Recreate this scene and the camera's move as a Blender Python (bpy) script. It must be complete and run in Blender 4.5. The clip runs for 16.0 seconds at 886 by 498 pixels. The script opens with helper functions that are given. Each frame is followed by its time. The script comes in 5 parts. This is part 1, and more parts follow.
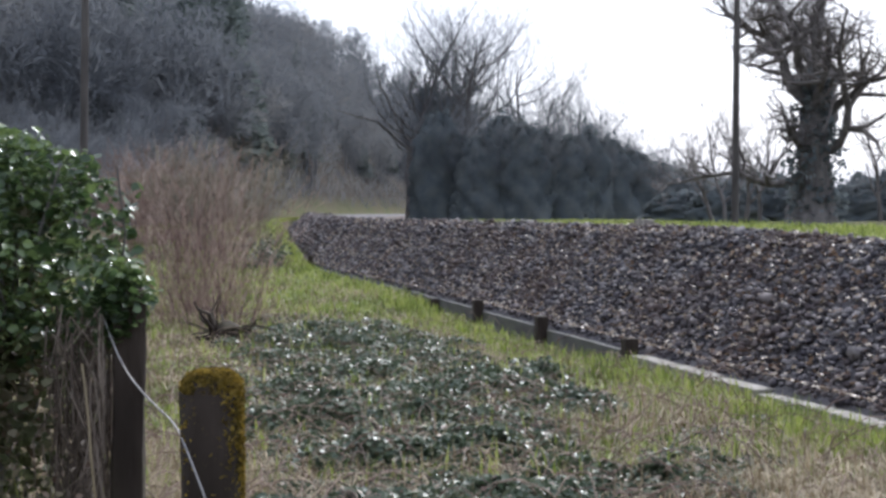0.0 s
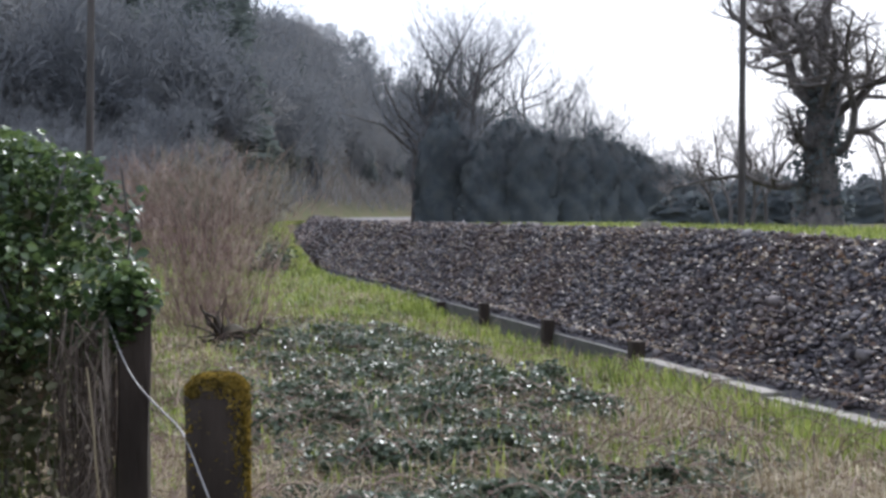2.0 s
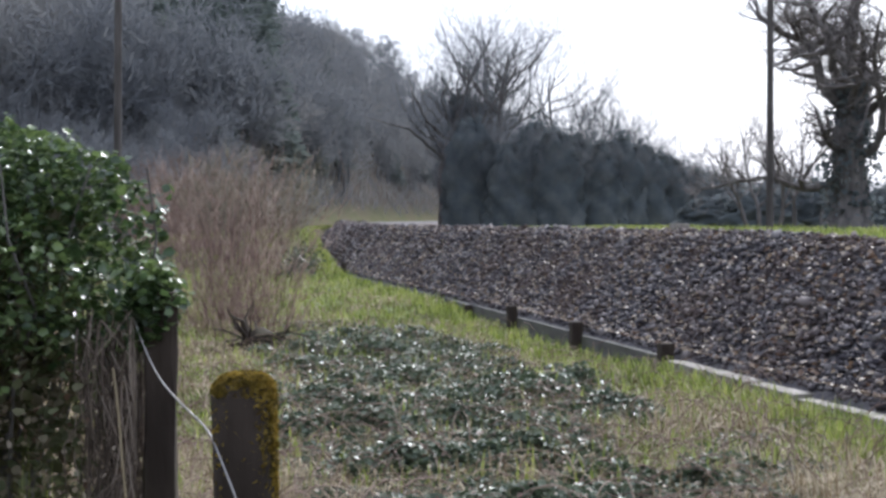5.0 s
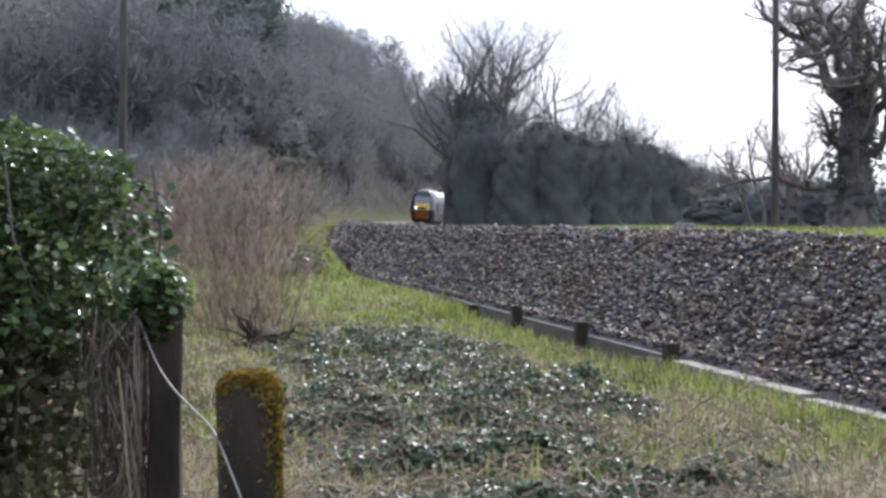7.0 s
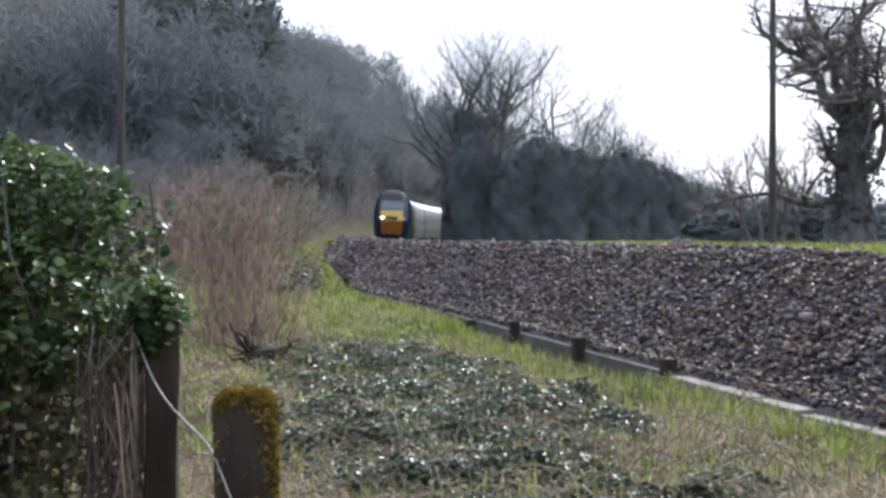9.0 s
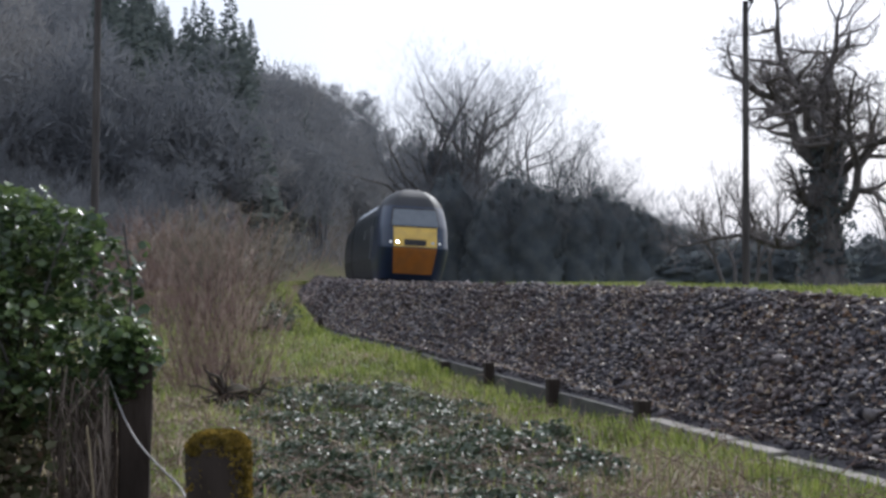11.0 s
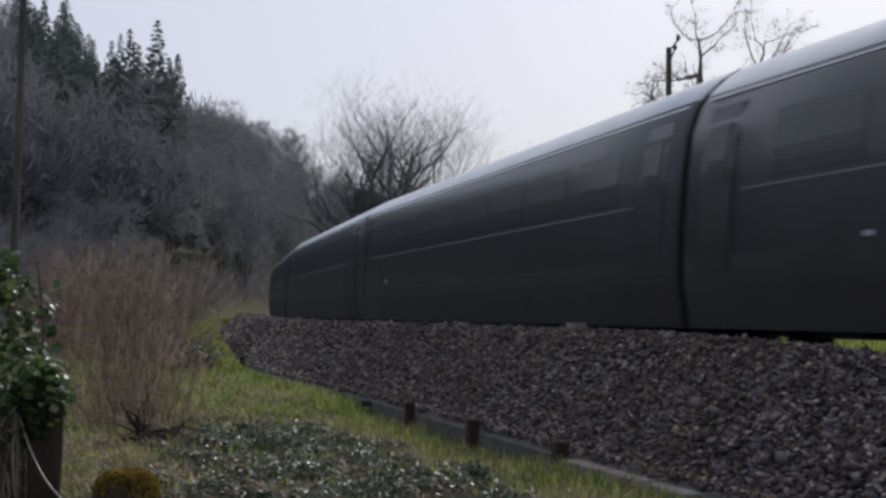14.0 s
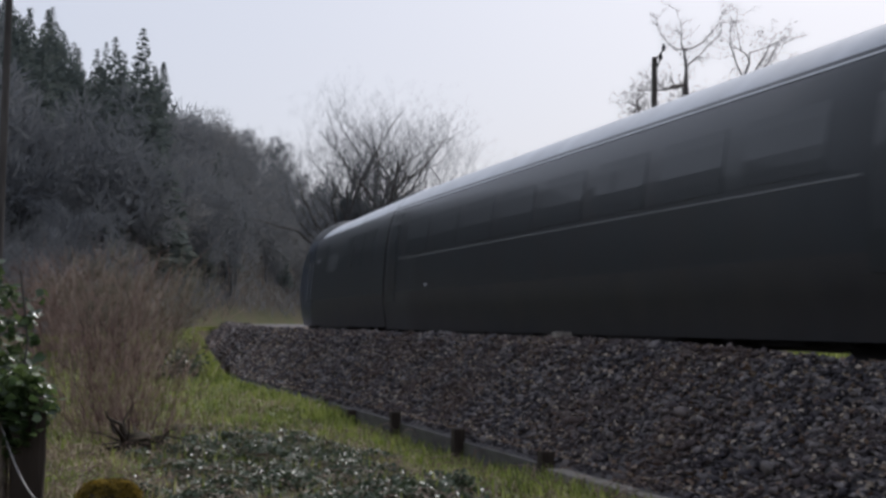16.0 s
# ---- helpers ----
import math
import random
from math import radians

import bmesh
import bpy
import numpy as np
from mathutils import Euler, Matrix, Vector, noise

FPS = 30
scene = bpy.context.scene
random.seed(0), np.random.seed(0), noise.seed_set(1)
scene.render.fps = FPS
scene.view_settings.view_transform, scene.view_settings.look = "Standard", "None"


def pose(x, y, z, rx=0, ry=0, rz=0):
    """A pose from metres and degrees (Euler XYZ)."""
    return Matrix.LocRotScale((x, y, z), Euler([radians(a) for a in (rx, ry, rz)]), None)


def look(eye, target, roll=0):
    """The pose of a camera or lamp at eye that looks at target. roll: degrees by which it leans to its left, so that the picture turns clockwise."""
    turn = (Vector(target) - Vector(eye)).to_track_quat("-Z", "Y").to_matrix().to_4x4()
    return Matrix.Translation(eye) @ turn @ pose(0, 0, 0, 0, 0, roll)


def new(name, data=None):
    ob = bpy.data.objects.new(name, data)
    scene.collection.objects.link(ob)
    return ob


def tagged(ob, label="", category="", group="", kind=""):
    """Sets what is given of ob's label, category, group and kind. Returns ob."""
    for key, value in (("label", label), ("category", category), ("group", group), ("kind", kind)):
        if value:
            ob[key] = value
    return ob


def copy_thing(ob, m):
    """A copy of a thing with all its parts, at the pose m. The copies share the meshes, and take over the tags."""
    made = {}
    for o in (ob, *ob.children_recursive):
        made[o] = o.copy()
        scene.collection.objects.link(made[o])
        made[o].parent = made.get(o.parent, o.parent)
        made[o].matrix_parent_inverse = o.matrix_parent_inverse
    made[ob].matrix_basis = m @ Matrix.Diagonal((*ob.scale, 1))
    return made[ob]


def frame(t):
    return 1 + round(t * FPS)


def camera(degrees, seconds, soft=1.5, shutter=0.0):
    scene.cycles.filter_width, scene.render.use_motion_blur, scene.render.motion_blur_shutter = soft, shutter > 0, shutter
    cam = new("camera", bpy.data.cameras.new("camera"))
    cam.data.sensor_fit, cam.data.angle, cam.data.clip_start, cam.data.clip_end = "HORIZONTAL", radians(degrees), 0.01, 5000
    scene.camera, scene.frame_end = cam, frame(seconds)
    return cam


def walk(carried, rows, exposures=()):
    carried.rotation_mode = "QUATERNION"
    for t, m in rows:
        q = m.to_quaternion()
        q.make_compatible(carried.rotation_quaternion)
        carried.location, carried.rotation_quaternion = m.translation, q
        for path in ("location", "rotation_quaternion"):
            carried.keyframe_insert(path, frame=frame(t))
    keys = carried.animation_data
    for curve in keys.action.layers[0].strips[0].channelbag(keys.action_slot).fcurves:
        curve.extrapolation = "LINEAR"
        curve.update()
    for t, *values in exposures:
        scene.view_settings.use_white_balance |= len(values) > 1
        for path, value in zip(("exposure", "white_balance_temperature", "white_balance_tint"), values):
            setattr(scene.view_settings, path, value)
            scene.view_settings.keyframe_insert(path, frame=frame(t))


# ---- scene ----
SOFT = 3.0
EXPOSURES = [(0.0, 0.68, 5700, 11), (4.0, 0.66, 5700, 11), (6.5, 0.88, 5700, 11), (8.0, 0.84, 5700, 11), (10.5, 0.42, 5700, 11), (11.0, 0.18, 5750, 11), (11.5, -0.08, 5800, 11), (12.0, -0.34, 5850, 12),
             (12.5, -0.38, 5900, 12), (13.0, -0.38, 5950, 12), (16.0, -0.38, 5950, 12)]
cam = camera(33.61, 16.0, soft=SOFT, shutter=0.007 * FPS)
walk(cam, [
    (0, pose(-0.006, -0.051, 1.610, 88.559, 0.052, 0.008)),
    (0.5, pose(-0.008, -0.050, 1.606, 88.576, 0.106, 0.006)),
    (1, pose(-0.011, -0.043, 1.607, 88.579, 0.122, -0.001)),
    (1.5, pose(-0.012, -0.029, 1.606, 88.628, 0.095, 0.058)),
    (2, pose(-0.011, -0.012, 1.607, 88.681, 0.125, 0.231)),
    (2.5, pose(-0.011, 0.006, 1.609, 88.755, 0.100, 0.484)),
    (3, pose(-0.009, 0.019, 1.605, 88.813, 0.135, 0.701)),
    (3.5, pose(-0.010, 0.030, 1.603, 88.816, 0.155, 0.887)),
    (4, pose(-0.013, 0.037, 1.597, 88.829, 0.268, 1.042)),
    (6.5, pose(-0.017, 0.042, 1.583, 88.855, 0.409, 1.464)),
    (7, pose(-0.017, 0.046, 1.583, 88.851, 0.385, 1.471)),
    (7.5, pose(-0.017, 0.046, 1.583, 88.898, 0.398, 1.460)),
    (8, pose(-0.016, 0.044, 1.585, 89.002, 0.378, 1.434)),
    (10.5, pose(-0.013, 0.036, 1.589, 90.592, 0.304, 0.947)),
    (11, pose(-0.012, 0.027, 1.594, 91.031, 0.194, 0.395)),
    (11.5, pose(-0.002, 0.022, 1.598, 91.426, 0.081, -0.221)),
    (12, pose(0.006, 0.006, 1.600, 91.925, -0.161, -0.998)),
    (12.5, pose(0.011, -0.006, 1.602, 92.279, -0.296, -1.761)),
    (13, pose(0.016, -0.010, 1.601, 92.409, -0.385, -2.164)),
    (13.5, pose(0.022, -0.027, 1.603, 92.480, -0.406, -2.402)),
    (14, pose(0.026, -0.040, 1.605, 92.565, -0.489, -2.539)),
    (14.5, pose(0.024, -0.025, 1.604, 92.619, -0.506, -2.662)),
    (15, pose(0.021, -0.014, 1.605, 92.688, -0.565, -2.808)),
    (15.5, pose(0.025, -0.023, 1.604, 92.753, -0.548, -2.951)),
    (16, pose(0.028, -0.031, 1.607, 92.917, -0.546, -3.095)),
], exposures=EXPOSURES)

# ---- light: hazy bright sky, low veiled sun ahead of the camera ----
SUN_AZ, SUN_EL = 24.0, 38.0   # degrees clockwise from +Y, degrees above the horizon
world = bpy.data.worlds.new("world")
scene.world = world
world.use_nodes = True
wn, wl = world.node_tree.nodes, world.node_tree.links
wn.clear()
sky = wn.new("ShaderNodeTexSky")
sky.sky_type = 'NISHITA'
sky.sun_disc = False
sky.sun_elevation, sky.sun_rotation = radians(SUN_EL), radians(SUN_AZ)
sky.air_density, sky.dust_density, sky.ozone_density = 1.0, 4.0, 1.0
pale = wn.new("ShaderNodeMixRGB")
pale.inputs[0].default_value = 0.72
pale.inputs[2].default_value = (7.4, 7.5, 8.0, 1)   # thin white overcast veil
bg = wn.new("ShaderNodeBackground")
bg.inputs[1].default_value = 0.12
wout = wn.new("ShaderNodeOutputWorld")
wl.new(sky.outputs[0], pale.inputs[1])
wl.new(pale.outputs[0], bg.inputs[0])
wl.new(bg.outputs[0], wout.inputs[0])
sun = new("sun", bpy.data.lights.new("sun", 'SUN'))
sun.data.energy, sun.data.angle, sun.data.color = 2.8, radians(2.0), (1.0, 0.95, 0.86)
_a, _e = radians(SUN_AZ), radians(SUN_EL)
_d = Vector((math.sin(_a) * math.cos(_e), math.cos(_a) * math.cos(_e), math.sin(_e)))
sun.matrix_world = look(_d * 100, (0, 0, 0))

# ---- the line of the railway ----
RAIL_Z, CANT = 1.039, 0.0562
SPEED, T_ZERO = 26.026, 13.069      # metres a second; when the nose passes s = 0


def _line():
    step, b0 = 0.5, -23.88
    b = np.arange(b0, 620, step)
    k = 0.001789 * np.clip((b - b0) / 32.88, 0, 1)
    a = np.concatenate([[0], np.cumsum(k[:-1] * step)])
    x = np.concatenate([[0], np.cumsum(np.sin(a[:-1]) * step)])
    y = b0 + np.concatenate([[0], np.cumsum(np.cos(a[:-1]) * step)])
    return b, x, y, a


LB, LX, LY, LA = _line()
PHI, OFF = 0.2497, 8.796
UX, UY, RX, RY = -math.sin(PHI), math.cos(PHI), math.cos(PHI), math.sin(PHI)


def cess(s):
    """How much wider the viewer's side of the bank grows along the line."""
    t = np.clip((-20 - s) / 22, 0, 1)
    return .85 * t * t * (3 - 2 * t)


def track(s, l=0.0):
    """Plan place l metres to the right of the line's centre at s (s grows with the way of the train)."""
    b = -s
    if l < -1.45:
        l = l - cess(s)
    if b < LB[0]:
        x, y, a = 0.0, b, 0.0
    else:
        x, y, a = np.interp(b, LB, LX), np.interp(b, LB, LY), np.interp(b, LB, LA)
    px, py = OFF + x + l * math.cos(a), y - l * math.sin(a)
    return px * RX + py * UX, px * RY + py * UY


def ahead(s):
    """Unit direction away from the viewer along the line at s."""
    a = np.interp(-s, LB, LA) if -s > LB[0] else 0.0
    return UX * math.cos(a) + RX * math.sin(a), UY * math.cos(a) + RY * math.sin(a)


_TS = np.arange(-600, 80, 2.0)
_TP = np.array([track(s) for s in _TS])
_TD = np.array([ahead(s) for s in _TS])


def rail_coords(xy):
    """s and lateral offset of plan points, an array (n, 2)."""
    s_all, l_all = np.empty(len(xy)), np.empty(len(xy))
    for i in range(0, len(xy), 4000):
        q = xy[i:i + 4000]
        d2 = ((q[:, None, :] - _TP[None]) ** 2).sum(2)
        j = d2.argmin(1)
        v = q - _TP[j]
        u = _TD[j]
        s_all[i:i + 4000] = _TS[j] - (v * u).sum(1)
        lat = v[:, 0] * u[:, 1] - v[:, 1] * u[:, 0]
        l_all[i:i + 4000] = np.where(lat < -1.45, np.minimum(lat + cess(s_all[i:i + 4000]), -1.45), lat)
    return s_all, l_all


def sstep(a, b, x):
    t = np.clip((x - a) / (b - a + 0.0), 0, 1)
    return t * t * (3 - 2 * t)


# hill: foot distance and height by bearing (degrees right of +Y)
HB = [-40, -17, -14, -12.1, -10, -8.45, -7.6, -5.75, -4.9, -3.4, -1, 2, 4.5, 7, 9.5, 11, 14, 40]
HFOOT = [80, 85, 87, 89, 91, 93, 96, 112, 125, 185, 235, 300, 370, 400, 430, 440, 450, 470]
HELEV = [.20, .19, .160, .135, .108, .102, .098, .106, .098, .084, .064, .050, .041, .030, .013, .002, .0, .0]
WALL_L = -3.66


def lump(x, y, f, seed=0.0):
    return (np.sin(x * f + 1.3 + seed) * np.cos(y * f * 1.13 + .7 * seed) + .5 * np.sin(x * f * 2.3 - y * f * 1.7 + seed)
            + .25 * np.sin(x * f * 4.1 + y * f * 3.7 + 2 * seed))


def ground_z(xy):
    xy = np.asarray(xy, float)
    x, y = xy[:, 0], xy[:, 1]
    s, l = rail_coords(xy)
    r = np.hypot(x, y)
    th = np.degrees(np.arctan2(x, y))
    th = np.where(y < -5, np.sign(x + 1e-9) * 40, th)
    base_near = -0.02 - 0.11 * sstep(-9, -3.7, l) + 0.045 * lump(x, y, 1.1) * (1 - sstep(-5.2, -3.8, l))
    base_near = base_near + (.13 * sstep(-15.5, -13, s) + .17 * sstep(-22, -25, s)) * sstep(-7, -4.2, l)
    base_near = base_near + 0.95 * sstep(34, 51, -s)
    far = 1.02 + 0.05 * lump(x, y, .35)
    under = np.where(l < -2.4, np.minimum(base_near, .02) - .12 * sstep(-3.62, -3.3, l), 0.45)
    z = np.where(l < WALL_L, base_near, np.where(l > 3.6, far, np.where(l > 2.4, 0.45 + (l - 2.4) / 1.2 * (far - .45), under)))
    foot = np.interp(th, HB, HFOOT)
    top = foot + 150
    hill = np.interp(th, HB, HELEV) * top
    u = np.clip((r - foot) / 150, 0, 1.6)
    z = z + hill * np.where(u < 1, u ** 1.15, 1 + 0.12 * (u - 1)) * (1 + .05 * lump(x, y, .03)) * np.where(np.abs(l) < 6, 0, sstep(5, 14, np.abs(l)))
    # unseen rise added behind the viewer, so that reflections turn dark
    rear = sstep(5, 30, -y + .25 * np.abs(x) - 6)
    z = z + 2.0 * rear * sstep(5, 14, np.abs(l)) * (1 + .06 * lump(x, y, .12))
    # tan cutting face along the outside of the curve
    z = z + 3.2 * sstep(6.5, 12, -l) * sstep(85, 110, -s) * (1 - sstep(10, 60, r - foot)) * (1 - sstep(260, 300, -s))
    return z


# ---- mesh helpers ----
def link(name, data, material, parent=None, label=""):
    ob = new(name, data)
    if material is not None and not data.materials:
        data.materials.append(material)
    if parent is not None:
        ob.parent = parent
    if label:
        ob["label"] = label
    return ob


def part(name, bm, material, parent=None, label="", smooth=False):
    me = bpy.data.meshes.new(name)
    bmesh.ops.recalc_face_normals(bm, faces=bm.faces)
    bm.to_mesh(me)
    bm.free()
    if smooth:
        me.polygons.foreach_set("use_smooth", [True] * len(me.polygons))
    return link(name, me, material, parent, label)


def mesh_np(name, verts, faces, material, parent=None, label="", smooth=False):
    """verts (n,3); faces (m,k) of one size."""
    verts, faces = np.asarray(verts, np.float32), np.asarray(faces, np.int32)
    me = bpy.data.meshes.new(name)
    k = faces.shape[1]
    me.vertices.add(len(verts))
    me.vertices.foreach_set("co", verts.ravel())
    me.loops.add(faces.size)
    me.loops.foreach_set("vertex_index", faces.ravel())
    me.polygons.add(len(faces))
    me.polygons.foreach_set("loop_start", np.arange(0, faces.size, k, dtype=np.int32))
    me.update(calc_edges=True)
    me.validate()
    if smooth:
        me.polygons.foreach_set("use_smooth", [True] * len(me.polygons))
    return link(name, me, material, parent, label)


def box(bm, x0, x1, y0, y1, z0, z1, bevel=0.0):
    g = bmesh.ops.create_cube(bm, size=1)
    for v in g["verts"]:
        v.co = Vector(((x0 + x1) / 2 + v.co.x * (x1 - x0), (y0 + y1) / 2 + v.co.y * (y1 - y0), (z0 + z1) / 2 + v.co.z * (z1 - z0)))
    if bevel:
        ed = list({e for v in g["verts"] for e in v.link_edges})
        bmesh.ops.bevel(bm, geom=ed, offset=bevel, segments=2, affect='EDGES', profile=.6)
    return g["verts"]


def cyl(bm, p0, p1, r0, r1, n=12):
    p0, p1 = Vector(p0), Vector(p1)
    d = p1 - p0
    q = d.to_track_quat('Z', 'Y').to_matrix()
    rings = []
    for p, r in ((p0, r0), (p1, r1)):
        rings.append([bm.verts.new(p + q @ Vector((r * math.cos(2 * math.pi * i / n), r * math.sin(2 * math.pi * i / n), 0))) for i in range(n)])
    for i in range(n):
        j = (i + 1) % n
        bm.faces.new((rings[0][i], rings[0][j], rings[1][j], rings[1][i]))
    bm.faces.new(rings[0][::-1])
    bm.faces.new(rings[1])


# ---- materials ----
def mat(name, stops, scale=5.0, rough=0.8, metal=0.0, bump=0.0, bump_scale=None, detail=6.0, coat=0.0, spec=0.5, obj=False,
        island=0.0, stain=None, stain_scale=0.7, stain_amt=0.5, trans=0.0, sx=(1, 1, 1)):
    """Two scales of noise between the colour stops; island: random value change per loose piece."""
    m = bpy.data.materials.new(name)
    m.use_nodes = True
    nt = m.node_tree
    n, lk = nt.nodes, nt.links
    b = n["Principled BSDF"]
    tc = n.new("ShaderNodeTexCoord")
    mp = n.new("ShaderNodeMapping")
    mp.inputs["Scale"].default_value = sx
    lk.new(tc.outputs["Object"], mp.inputs[0])
    nz = n.new("ShaderNodeTexNoise")
    nz.inputs["Scale"].default_value, nz.inputs["Detail"].default_value = scale, detail
    lk.new(mp.outputs[0], nz.inputs[0])
    rp = n.new("ShaderNodeValToRGB")
    el = rp.color_ramp.elements
    while len(el) < len(stops):
        el.new(0.5)
    for i, c in enumerate(stops):
        el[i].position = 0.32 + 0.36 * i / max(1, len(stops) - 1)
        el[i].color = (*c, 1)
    fac = nz.outputs[0]
    if island:
        geo = n.new("ShaderNodeNewGeometry")
        add = n.new("ShaderNodeMath")
        add.operation = 'MULTIPLY_ADD'
        sub = n.new("ShaderNodeMath")
        sub.operation = 'SUBTRACT'
        sub.inputs[1].default_value = 0.5
        lk.new(geo.outputs["Random Per Island"], sub.inputs[0])
        lk.new(sub.outputs[0], add.inputs[0])
        add.inputs[1].default_value = island
        lk.new(nz.outputs[0], add.inputs[2])
        fac = add.outputs[0]
    lk.new(fac, rp.inputs[0])
    col = rp.outputs[0]
    if stain is not None:
        n2 = n.new("ShaderNodeTexNoise")
        n2.inputs["Scale"].default_value, n2.inputs["Detail"].default_value = stain_scale, 5
        lk.new(mp.outputs[0], n2.inputs[0])
        r2 = n.new("ShaderNodeValToRGB")
        r2.color_ramp.elements[0].position, r2.color_ramp.elements[1].position = 0.42, 0.62
        lk.new(n2.outputs[0], r2.inputs[0])
        ml = n.new("ShaderNodeMath")
        ml.operation = 'MULTIPLY'
        ml.inputs[1].default_value = stain_amt
        lk.new(r2.outputs[0], ml.inputs[0])
        mx = n.new("ShaderNodeMixRGB")
        mx.inputs[2].default_value = (*stain, 1)
        lk.new(ml.outputs[0], mx.inputs[0])
        lk.new(col, mx.inputs[1])
        col = mx.outputs[0]
    lk.new(col, b.inputs["Base Color"])
    b.inputs["Roughness"].default_value, b.inputs["Metallic"].default_value = rough, metal
    b.inputs["Coat Weight"].default_value = coat
    b.inputs["Specular IOR Level"].default_value = spec
    if trans:
        tr = n.new("ShaderNodeBsdfTranslucent")
        lk.new(col, tr.inputs[0])
        ms = n.new("ShaderNodeMixShader")
        ms.inputs[0].default_value = trans
        lk.new(b.outputs[0], ms.inputs[1])
        lk.new(tr.outputs[0], ms.inputs[2])
        lk.new(ms.outputs[0], n["Material Output"].inputs[0])
    if bump:
        bp = n.new("ShaderNodeBump")
        bp.inputs["Strength"].default_value = bump
        bp.inputs["Distance"].default_value = 0.02
        n3 = n.new("ShaderNodeTexNoise")
        n3.inputs["Scale"].default_value, n3.inputs["Detail"].default_value = bump_scale or scale * 4, 8
        lk.new(mp.outputs[0], n3.inputs[0])
        lk.new(n3.outputs[0], bp.inputs["Height"])
        lk.new(bp.outputs[0], b.inputs["Normal"])
    return m


M_GROUND = mat("field_earth", [(.045, .048, .022), (.075, .08, .03), (.10, .092, .05)], 1.3, .95, bump=.6, bump_scale=14, stain=(.10, .078, .052), stain_scale=.12, stain_amt=.6, spec=.05)
def woodland_floor(m):
    """Leaf litter in place of grass above the valley floor."""
    n, lk = m.node_tree.nodes, m.node_tree.links
    bs = n["Principled BSDF"]
    src = bs.inputs["Base Color"].links[0].from_socket
    geo = n.new("ShaderNodeNewGeometry")
    sep = n.new("ShaderNodeSeparateXYZ")
    lk.new(geo.outputs["Position"], sep.inputs[0])
    mr = n.new("ShaderNodeMapRange")
    mr.inputs[1].default_value, mr.inputs[2].default_value = 1.5, 4.0
    lk.new(sep.outputs[2], mr.inputs[0])
    nz = n.new("ShaderNodeTexNoise")
    nz.inputs["Scale"].default_value = .25
    nz.inputs["Detail"].default_value = 8
    lk.new(geo.outputs["Position"], nz.inputs[0])
    rp = n.new("ShaderNodeValToRGB")
    rp.color_ramp.elements[0].position, rp.color_ramp.elements[1].position = .35, .7
    rp.color_ramp.elements[0].color, rp.color_ramp.elements[1].color = (.022, .02, .018, 1), (.06, .048, .038, 1)
    lk.new(nz.outputs[0], rp.inputs[0])
    mx = n.new("ShaderNodeMixRGB")
    lk.new(mr.outputs[0], mx.inputs[0])
    lk.new(src, mx.inputs[1])
    lk.new(rp.outputs[0], mx.inputs[2])
    lk.new(mx.outputs[0], bs.inputs["Base Color"])


woodland_floor(M_GROUND)
M_BALLAST = mat("ballast_bed", [(.045, .04, .043), (.08, .072, .076), (.12, .105, .10)], 9, .9, bump=.8, bump_scale=30)
M_STONE = mat("ballast_stone", [(.034, .030, .035), (.055, .048, .055), (.085, .076, .082), (.21, .19, .185)], 7, .85, island=.55, bump=.4, bump_scale=40, spec=.3, stain=(.10, .068, .055), stain_scale=.9, stain_amt=.6)
M_DEADLEAF = mat("dead_leaf", [(.13, .08, .055), (.24, .17, .115), (.42, .35, .27)], 6, .55, island=.7, trans=.25)
M_CONCRETE = mat("weathered_concrete", [(.15, .13, .11), (.25, .225, .195), (.36, .33, .29)], 9, .9, bump=.4, bump_scale=60, stain=(.10, .095, .055), stain_scale=3, stain_amt=.6)
M_BOARD = mat("mossy_grey_board", [(.055, .05, .046), (.09, .083, .076), (.14, .13, .12)], 6, .85, bump=.5, bump_scale=30, sx=(.3, 1, 1), stain=(.06, .065, .03), stain_scale=4, stain_amt=.5)
M_OLDWOOD = mat("dark_weathered_timber", [(.026, .019, .015), (.048, .036, .029), (.08, .062, .05)], 6, .9, bump=.6, bump_scale=30, spec=.2, sx=(1, 1, .25), stain=(.06, .06, .025), stain_scale=5, stain_amt=.35)
M_BARK = mat("grey_bark", [(.075, .066, .062), (.125, .112, .105), (.18, .16, .145)], 4, .9, bump=.6, bump_scale=18, sx=(1, 1, .3))
# bare twig brown, lightened a little in the colour for haze
M_TWIG = mat("winter_twig", [(.12, .105, .10), (.17, .15, .14), (.23, .20, .18)], .3, .85, island=.4)
# far twigs: distance haze mixed into a pale blue-grey base colour
M_TWIGHAZE = mat("hazed_hill_twig", [(.15, .158, .17), (.18, .186, .195), (.22, .216, .21)], .05, .95, island=.1, spec=.05, trans=.4)
M_WITHY = mat("withy_stem", [(.10, .058, .045), (.17, .105, .08), (.27, .19, .14)], .9, .75, island=.5)
M_SALLOW = mat("sallow_twig", [(.10, .09, .06), (.15, .13, .085), (.21, .18, .115)], .5, .8, island=.4)
# dark green needles painted paler and bluer, as if seen through haze
M_NEEDLEHAZE = mat("hazed_conifer_needles", [(.095, .115, .115), (.125, .147, .14), (.155, .175, .155)], .4, .95, island=.15, spec=.05, trans=.4)
M_REARLEAF = mat("rear_screen_leaf", [(.018, .028, .018), (.03, .046, .028), (.05, .068, .038)], .7, .6, island=.4)
